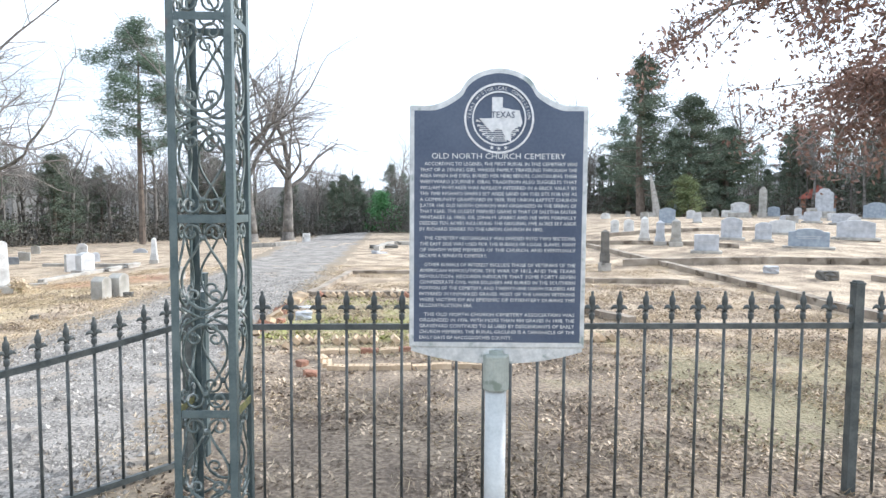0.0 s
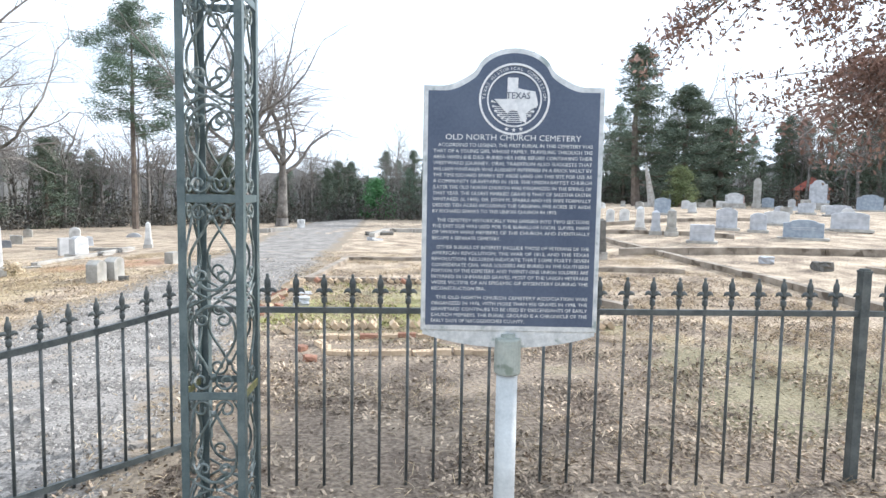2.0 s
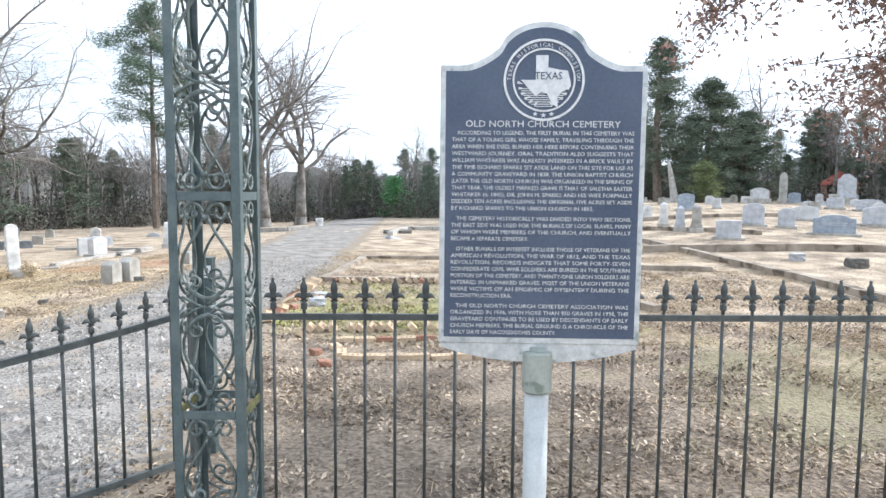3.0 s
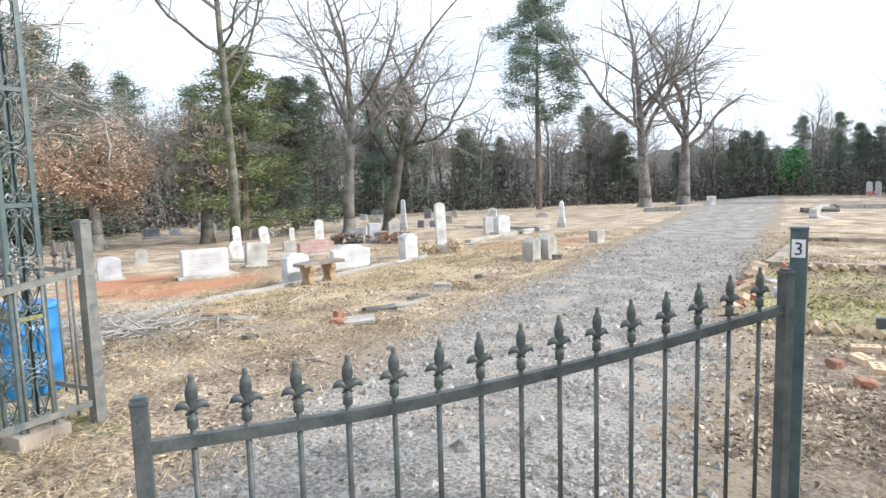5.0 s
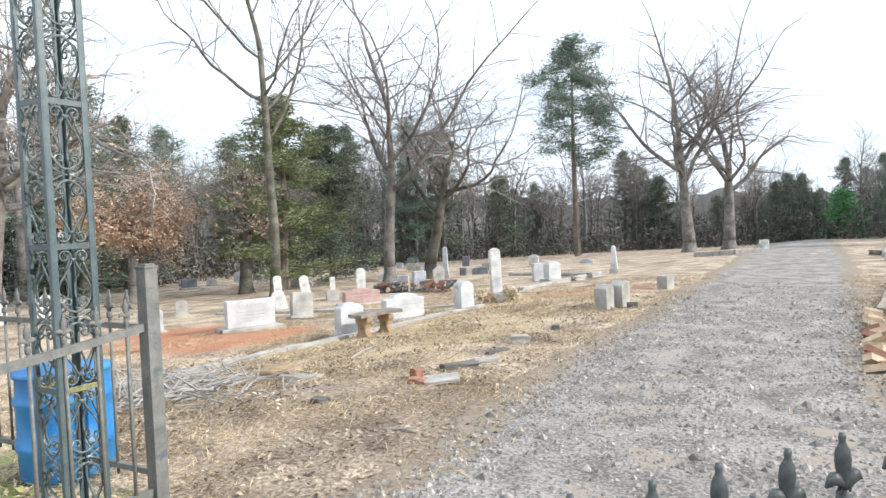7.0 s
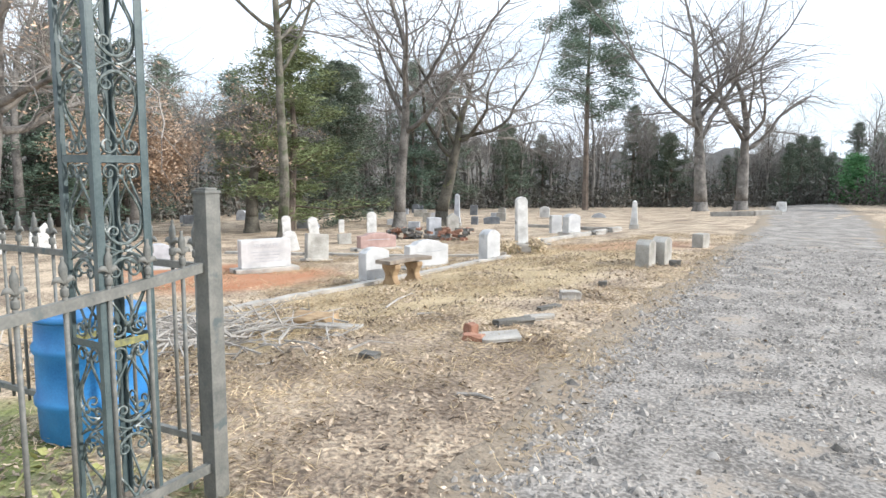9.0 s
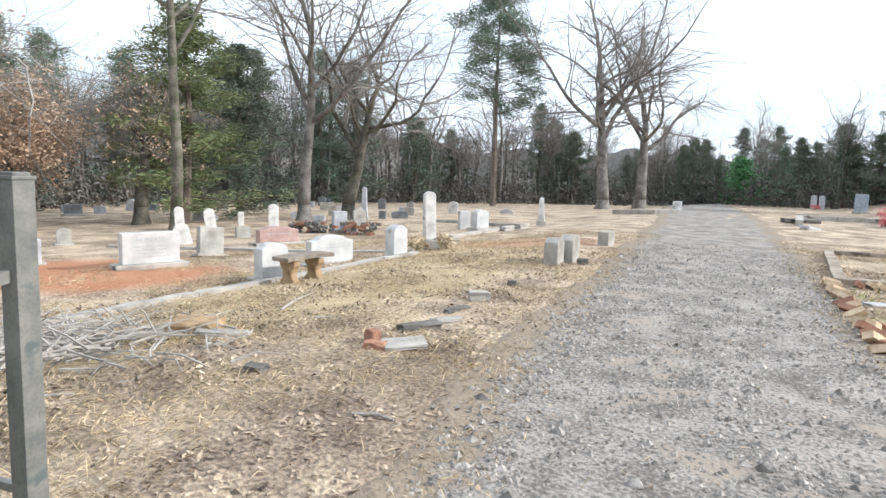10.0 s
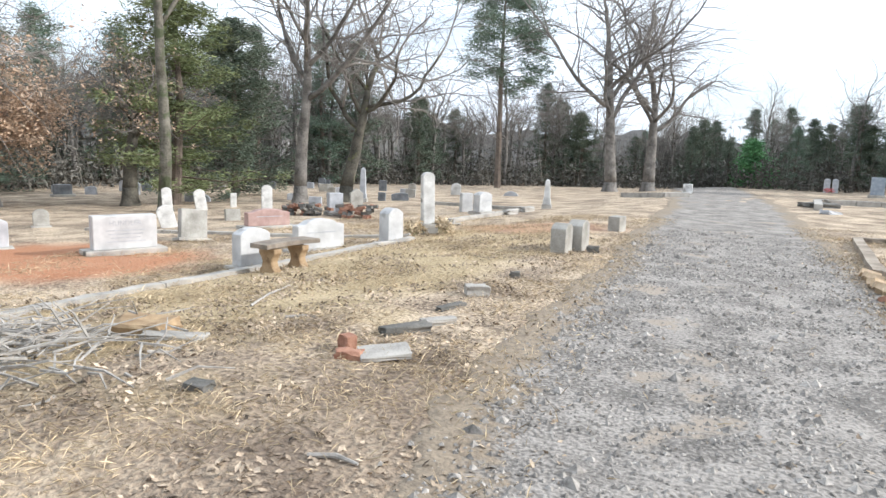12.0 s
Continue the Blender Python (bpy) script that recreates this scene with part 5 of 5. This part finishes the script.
rough_block("stone_lump", "dark broken stones by the far kerb", "stone", -2.2, 24.2, 0.9, 0.6, 0.14, 30, M_DARKST, 0, 0, 22)
rough_block("stone_slab", "leaning grey slab by the far kerb", "stone", -2.1, 21.4, 0.5, 0.25, 0.1, 50, M_GRANITE, 0, 8, 23)
basin = thing("stone_basin", on_ground(0.18, 19.5, 0.02, 0, 6), "tilted grey stone bowl on the turf", "planter")
s = Soup()
s.lathe([(0.16, 0.0), (0.2, 0.06), (0.26, 0.2), (0.27, 0.26), (0.23, 0.27), (0.18, 0.2)], 10)
part("bowl", s.mesh("bowl", M_GRANITE), basin)


def urn(x, y, k, label, lidded):
    u = thing("stone_urn", on_ground(x, y, 0.02), label, "urn", "grave urns")
    s = Soup()
    s.box(0, 0, 0.07 * k, 0.34 * k, 0.34 * k, 0.16 * k)
    part("foot_block", s.mesh("foot_block", M_OLDST, bevel=0.01), u)
    s = Soup()
    prof = [(0.09, 0.15), (0.1, 0.17), (0.045, 0.2), (0.045, 0.23), (0.1, 0.3), (0.14, 0.42), (0.14, 0.5), (0.165, 0.53), (0.165, 0.55), (0.12, 0.56)]
    if lidded:
        prof += [(0.11, 0.6), (0.07, 0.62), (0.065, 0.72), (0.02, 0.73)]
    s.lathe([(r * k, z * k) for r, z in prof], 16)
    part("body", s.mesh("body", M_OLDST, True), u)


urn(0.70, 11.3, 0.85, "lidded grey stone urn on a square block", True)
urn(0.86, 10.02, 0.62, "squat grey stone vase on the slab", False)
rough_block("stone_ledger", "broad weathered slab under the tall tablet", "stone slab", 1.2, 10.15, 0.95, 0.6, 0.09, -40, M_OLDST, 0, 0, 30)
rough_block("stone_ledger", "sloping dark footstone by the urn", "stone slab", 0.55, 11.55, 0.4, 0.35, 0.22, -30, M_OLDST, 0, 14, 31)

barrel = thing("blue_barrel", on_ground(-6.2, 3.42, 0.0), "bright blue plastic barrel behind the gate pillar", "barrel")
s = Soup()
s.lathe([(0.27, 0.0), (0.29, 0.02), (0.295, 0.2), (0.31, 0.22), (0.31, 0.25), (0.295, 0.27), (0.295, 0.5), (0.31, 0.52), (0.31, 0.55), (0.295, 0.57), (0.29, 0.68), (0.3, 0.7), (0.26, 0.71)], 28)
part("drum", s.mesh("drum", M_TARP, True), barrel)
s = Soup()
s.lathe([(0.305, 0.695), (0.31, 0.725), (0.27, 0.73)], 28)
part("rim", s.mesh("rim", M_TARP, True), barrel)

barrel.scale = (0.84, 0.84, 0.84)

# a ruined brick vault and small offerings
RUBBLE = random.Random(77)
vault = thing("ruined_vault", pose(0, 0, 0), "collapsed grave vault of dark old bricks", "vault")
for cx, cy, n in ((-13.3, 15.3, 46), (-12.0, 15.5, 34)):
    for i in range(n):
        s = Soup()
        x, y = cx + RUBBLE.uniform(-0.6, 0.6), cy + RUBBLE.uniform(-0.3, 0.3)
        s.box(0, 0, 0, 0.2, 0.1, 0.065)
        b = part("brick", s.mesh("brick", M_DARKST if RUBBLE.random() < 0.6 else M_RED), vault)
        b.matrix_basis = pose(x, y, ground_z(x, y) + 0.03 + 0.07 * (i % 4), RUBBLE.gauss(0, 8), RUBBLE.gauss(0, 8), RUBBLE.choice((28, 118)) + RUBBLE.gauss(0, 12))


def flowers(x, y, r, label, material):
    f = thing("grave_flowers", on_ground(x, y), label, "flowers", "grave flowers")
    nr = np.random.default_rng(int(abs(x * 100)))
    cs = nr.normal(0, r * 0.5, (40, 3)) * (1, 1, 0.5) + (0, 0, r * 0.7)
    v, q = flakes(nr, cs, 0.035, 0.04, 8, 1.0)
    part("blossoms", mesh_of("blossoms", v.tolist(), q.tolist(), material), f)
    s = Soup()
    for c in cs[:14]:
        s.tube([(0, 0, -0.02), tuple(c)], 0.004, 3)
    part("stems", s.mesh("stems", M_MOSS), f)


flowers(0.1, 25.2, 0.24, "faded pink silk flowers on a grave", M_PINK)
flowers(0.0, 24.2, 0.14, "faded red silk flowers by the boulder", M_PINK)
flowers(0.9, 31.5, 0.35, "pink silk flowers by a granite stone", M_PINK)
flowers(-0.5, 46.2, 0.25, "red silk flowers far along the lane", M_PINK)
flowers(-8.75, 12.5, 0.2, "dry tan flowers round the marble tablet", M_STRAW)
flowers(-8.4, 12.9, 0.2, "dry tan flowers round the marble tablet", M_STRAW)
flowers(-17.2, 6.7, 0.25, "red silk flowers near the far fence", M_PINK)

# old iron enclosure
FIN_OLD = finial_mesh(M_BLACK, "finial_old")
for (xa, ya), (xb, yb), lab in (((0.95, 24.9), (4.25, 23.4), "front of an old black iron grave enclosure"), ((0.95, 24.9), (2.3, 31.5), "side of an old black iron grave enclosure"), ((4.25, 23.4), (5.8, 30.0), "far side of an old black iron grave enclosure")):
    L = math.hypot(xb - xa, yb - ya)
    rise = ground_z(xb, yb) - ground_z(xa, ya)
    run = railing("iron_enclosure_fence", (xa, ya), math.degrees(math.atan2(yb - ya, xb - xa)), L, lambda d: 0.74 + rise * d / L, 0.085, lab,
                  ((0.0, 1.0, 0.07), (L / 2, 1.0 + rise / 2, 0.05), (L, 1.0 + rise, 0.07)), low_z=lambda d: 0.12 + rise * d / L, material=M_BLACK, fin=FIN_OLD, thick=0.013, rail_h=0.035, base=ground_z(xa, ya), group="old iron enclosure")
    # scrolled rings between the bars
    for i in range(int(L / 0.17)):
        d = 0.085 + 0.17 * i
        s = Soup()
        s.tube([(0.07 * math.sin(q * math.pi / 5), 0, 0.13 * math.cos(q * math.pi / 5)) for q in range(11)], 0.011, 4)
        part("scroll_ring", s.mesh("scroll_ring", M_BLACK), run).location = (d, 0, 0.45 + rise * d / L)


gaz = thing("brick_pavilion", on_ground(26.5, 46.5, 0.1, -28), "small brick pavilion with a red hipped roof", "pavilion")
for x in (-0.9, 0.9):
    for y in (-0.9, 0.9):
        s = Soup()
        s.box(x, y, 0.65, 0.4, 0.4, 1.3)
        part("pier", s.mesh("pier", M_RED, bevel=0.01), gaz)
s = Soup()
s.add([(-1.3, -1.3, 1.3), (1.3, -1.3, 1.3), (1.3, 1.3, 1.3), (-1.3, 1.3, 1.3), (0, 0, 2.3)], [(3, 2, 1, 0), (0, 1, 4), (1, 2, 4), (2, 3, 4), (3, 0, 4)])
part("roof", s.mesh("roof", M_ROOF), gaz)
s = Soup()
s.box(0, 0, 0.35, 1.4, 1.4, 0.7)
part("low_wall", s.mesh("low_wall", M_RED), gaz)


# ---- bricks that edge the near plots ----
def brick_mesh(name, material):
    """A brick lying flat, with three core holes sunk into its upper face."""
    L, W, H = 0.194, 0.092, 0.06
    xs = [-L / 2, -0.062, -0.034, -0.014, 0.014, 0.034, 0.062, L / 2]
    ys = [-W / 2, -0.014, 0.014, W / 2]
    v = [(x, y, H) for y in ys for x in xs]
    f = []
    for j in range(3):
        for i in range(7):
            a = j * 8 + i
            q = (a, a + 1, a + 9, a + 8)
            if j == 1 and i in (1, 3, 5):
                k = len(v)
                v += [(v[p][0] * 1.0, v[p][1], H - 0.03) for p in q]
                f += [(q[m], q[(m + 1) % 4], k + (m + 1) % 4, k + m) for m in range(4)] + [(k, k + 1, k + 2, k + 3)]
            else:
                f.append(q)
    k = len(v)
    v += [(-L / 2, -W / 2, 0), (L / 2, -W / 2, 0), (L / 2, W / 2, 0), (-L / 2, W / 2, 0)]
    f += [(k + 3, k + 2, k + 1, k), tuple(range(7, -1, -1)) + (k, k + 1), (24, 25, 26, 27, 28, 29, 30, 31, k + 2, k + 3), (7, k + 1, k + 2, 31, 23, 15), (0, 8, 16, 24, k + 3, k)]
    return mesh_of(name, v, f, material)


BRICKS = (brick_mesh("brick_tan", M_BRICK), brick_mesh("brick_red", M_RED))
brng = random.Random(3)


def brick_row(label, pts, step_len, lean, along, jitter=4.0, red=0.15, gaps=0.0):
    row = thing("brick_edging", pose(0, 0, 0), label, "edging", "brick edging")
    for (xa, ya), (xb, yb) in zip(pts, pts[1:]):
        L, a = math.hypot(xb - xa, yb - ya), math.degrees(math.atan2(yb - ya, xb - xa))
        for i in range(int(L / step_len)):
            if brng.random() < gaps:
                continue
            t = (i + 0.5) * step_len / L
            x, y = xa + (xb - xa) * t + brng.gauss(0, 0.012), ya + (yb - ya) * t + brng.gauss(0, 0.012)
            b = part("brick", BRICKS[brng.random() < red], row)
            z = ground_z(x, y) + bumps(x, y)
            g = lean * brng.uniform(0.85, 1.15)
            b.matrix_basis = pose(x, y, z - 0.012 + (0.03 if lean else 0), brng.gauss(0, jitter * 0.5), 0, a + (0 if along else 90) + brng.gauss(0, jitter)) @ pose(0, 0, 0, g, brng.gauss(0, jitter * 0.6), 0)


brick_row("row of leaning tan bricks set sawtooth fashion", [(-1.75, 7.5), (2.2, 7.78)], 0.112, 42, False, 7, 0.1, 0.14)
brick_row("flat row of tan bricks edging a small plot", [(-1.12, 6.3), (0.6, 6.42)], 0.205, 0, True, 3, 0.12)
brick_row("side row of tan bricks edging a small plot", [(-1.14, 6.42), (-1.32, 6.95)], 0.205, 0, True, 6, 0.2)
brick_row("rear row of worn bricks edging a small plot", [(-1.32, 7.0), (0.5, 7.15)], 0.21, 0, True, 3, 0.3)
brick_row("line of tumbled tan and red bricks beside the lane", [(-2.32, 7.75), (-2.36, 9.4), (-2.42, 11.3)], 0.17, 30, False, 26, 0.15, 0.2)
brick_row("row of small leaning bricks under the plot kerb", [(-2.2, 11.22), (0.7, 11.62)], 0.125, 42, False, 6, 0.1)
brick_row("loose tan bricks strewn near the small plot", [(-1.85, 7.28), (-1.4, 7.1)], 0.3, 0, True, 40, 0.3)
for x, y, t in ((-1.24, 6.05, 12), (-1.42, 6.5, 60), (-2.3, 8.2, 40), (-2.2, 8.8, 80)):
    rough_block("red_brick", "loose broken red brick on the leaf litter", "brick", x, y, 0.11, 0.09, 0.07, t, M_RED, 8, 6, int(abs(x * y * 100)))

# a heap of cut branches beside the plot kerb, and single sticks
heap = Soup()
hr = random.Random(19)
for i in range(420):
    x, y = hr.gauss(-7.9, 0.62), hr.gauss(5.05, 0.36)
    z = ground_z(x, y) + abs(hr.gauss(0.03, 0.06))
    a, L = hr.gauss(0.5, 0.9) + hr.choice((0, 3.14)), hr.uniform(0.15, 0.6)
    p = Vector((x, y, z))
    q = p + Vector((math.cos(a) * L * 0.5, math.sin(a) * L * 0.5, hr.gauss(0.03, 0.04)))
    e = q + Vector((math.cos(a + hr.gauss(0, 0.6)) * L * 0.5, math.sin(a) * L * 0.5, hr.gauss(0, 0.05)))
    heap.tube([p, q, e], [0.009, 0.007, 0.003], 4, False)
tagged(new("brush_heap", heap.mesh("brush_heap", M_DEADW)), "heap of grey cut twigs on the turf", "brush", kind="stuff")
for x, y, a, L in ((-7.3, 7.3, 108, 0.85), (-6.4, 6.6, 30, 0.25), (-4.9, 4.9, 10, 0.22), (-6.6, 4.3, 60, 0.3)):
    s = Soup()
    s.tube([(-L / 2, 0, 0.012), (0, 0.03, 0.016), (L / 2, 0, 0.012)], [0.011, 0.012, 0.006], 6)
    st = new("fallen_stick", s.mesh("fallen_stick", M_DEADW))
    st.matrix_basis = on_ground(x, y, 0.0, a)
    tagged(st, "pale fallen stick lying in the dry grass", "stick", "fallen sticks")


# ---- loose cover of the ground ----
def scatter(seed, n, area, keep):
    nr = np.random.default_rng(seed)
    out = []
    x0, x1, y0, y1 = area
    while len(out) < n:
        x, y = nr.uniform(x0, x1), y0 + (y1 - y0) * nr.random() ** 1.5
        if nr.random() < keep(x, y):
            out.append((x, y, ground_z(x, y) + bumps(x, y)))
    return nr, np.array(out)


def in_road(x, y):
    a, b = road_sides(y)
    return min(x - a, b - x)


def blades(name, label, category, seed, n, area, keep, size, width, tilt, material, lift=0.004):
    nr, c = scatter(seed, n, area, keep)
    yaw, k = nr.uniform(0, 6.283, n), size * nr.uniform(0.5, 1.5, n)
    a = np.stack([np.cos(yaw), np.sin(yaw), nr.normal(0, tilt, n)], 1) * k[:, None]
    b = np.stack([-np.sin(yaw), np.cos(yaw), nr.normal(0, tilt, n)], 1) * (k * width)[:, None]
    c[:, 2] += lift + np.abs(a[:, 2]) * 0.8
    up = np.array([0, 0, 1]) * (k * 0.12)[:, None]
    v = np.stack([c - a, c + b + up, c + a, c - b + up], 1).reshape(-1, 3)
    i = np.arange(n)[:, None] * 4
    f = np.concatenate([i + np.array([[0, 2, 1]]), i + np.array([[0, 3, 2]])])
    tagged(new(name, mesh_of(name, v.tolist(), f.tolist(), material)), label, category, kind="stuff")


def pebbles(name, label, seed, n, area, keep, size, material):
    nr, c = scatter(seed, n, area, keep)
    k = size * nr.lognormal(0, 0.38, n)
    base = np.array([(1, 0, 0), (0, 1, 0), (-1, 0, 0), (0, -1, 0), (0, 0, 0.75), (0, 0, -0.6)])
    yaw = nr.uniform(0, 6.283, n)
    v = base[None] * nr.uniform(0.6, 1.3, (n, 6, 1)) * k[:, None, None]
    co, si = np.cos(yaw)[:, None], np.sin(yaw)[:, None]
    v = np.stack([v[..., 0] * co - v[..., 1] * si, v[..., 0] * si + v[..., 1] * co, v[..., 2]], -1) + c[:, None]
    v[..., 2] += 0.012
    f0 = np.array([(0, 1, 4), (1, 2, 4), (2, 3, 4), (3, 0, 4), (1, 0, 5), (2, 1, 5), (3, 2, 5), (0, 3, 5)])
    f = (np.arange(n)[:, None, None] * 6 + f0).reshape(-1, 3)
    tagged(new(name, mesh_of(name, v.reshape(-1, 3).tolist(), f.tolist(), material)), label, "gravel", kind="stuff")


def patchy(x, y, s, w=0.0):
    return min(1.0, max(0.05, 0.5 + 1.5 * noise.noise((x * s, y * s, w))))


pebbles("gravel", "loose grey crushed stones on the lane", 1, 19000, (-5.8, -1.6, 1.5, 15), lambda x, y: 0.9 * patchy(x, y, 1.6) if in_road(x, y) > 0 else (0.9 * math.exp(in_road(x, y) / 0.08) if in_road(x, y) > -0.5 else 0.0), 0.0115, M_STONES)
pebbles("gravel", "pale larger stones strewn on the lane", 2, 1500, (-5.6, -1.8, 1.5, 13), lambda x, y: 1.0 if in_road(x, y) > -0.2 else 0.0, 0.022, M_STONES)
blades("leaf_litter", "brown dead leaves over the turf", "leaves", 3, 90000, (-9.5, 5.5, 2.0, 13), lambda x, y: (max(0.04, 0.5 - 1.2 * in_road(x, y)) if in_road(x, y) > 0 else (0.9 if x > -3 else 0.5)) * patchy(x, y, 1.3, 4), 0.017, 0.5, 0.4, M_LITTER)
blades("dry_grass", "short dry straw-coloured grass blades", "grass", 4, 130000, (-12, 6, 2.0, 17), lambda x, y: (max(0.02, 0.8 - 2.6 * in_road(x, y)) if in_road(x, y) > 0 else (0.25 if -2.2 < x < 3 and y < 7 else 0.95)) * patchy(x, y, 0.9, 8), 0.029, 0.07, 0.5, M_STRAW)
blades("moss", "green and yellow moss tufts on the near plot", "moss", 5, 2600, (-2.2, 1.2, 7.7, 11.2), lambda x, y: patchy(x, y, 1.2, 12) ** 2, 0.022, 0.5, 0.5, M_MOSS)
blades("moss", "green moss by the gate pillar", "moss", 6, 1800, (-8, -5.3, 1.2, 3.3), lambda x, y: patchy(x, y, 1.4, 15), 0.022, 0.5, 0.5, M_MOSS)
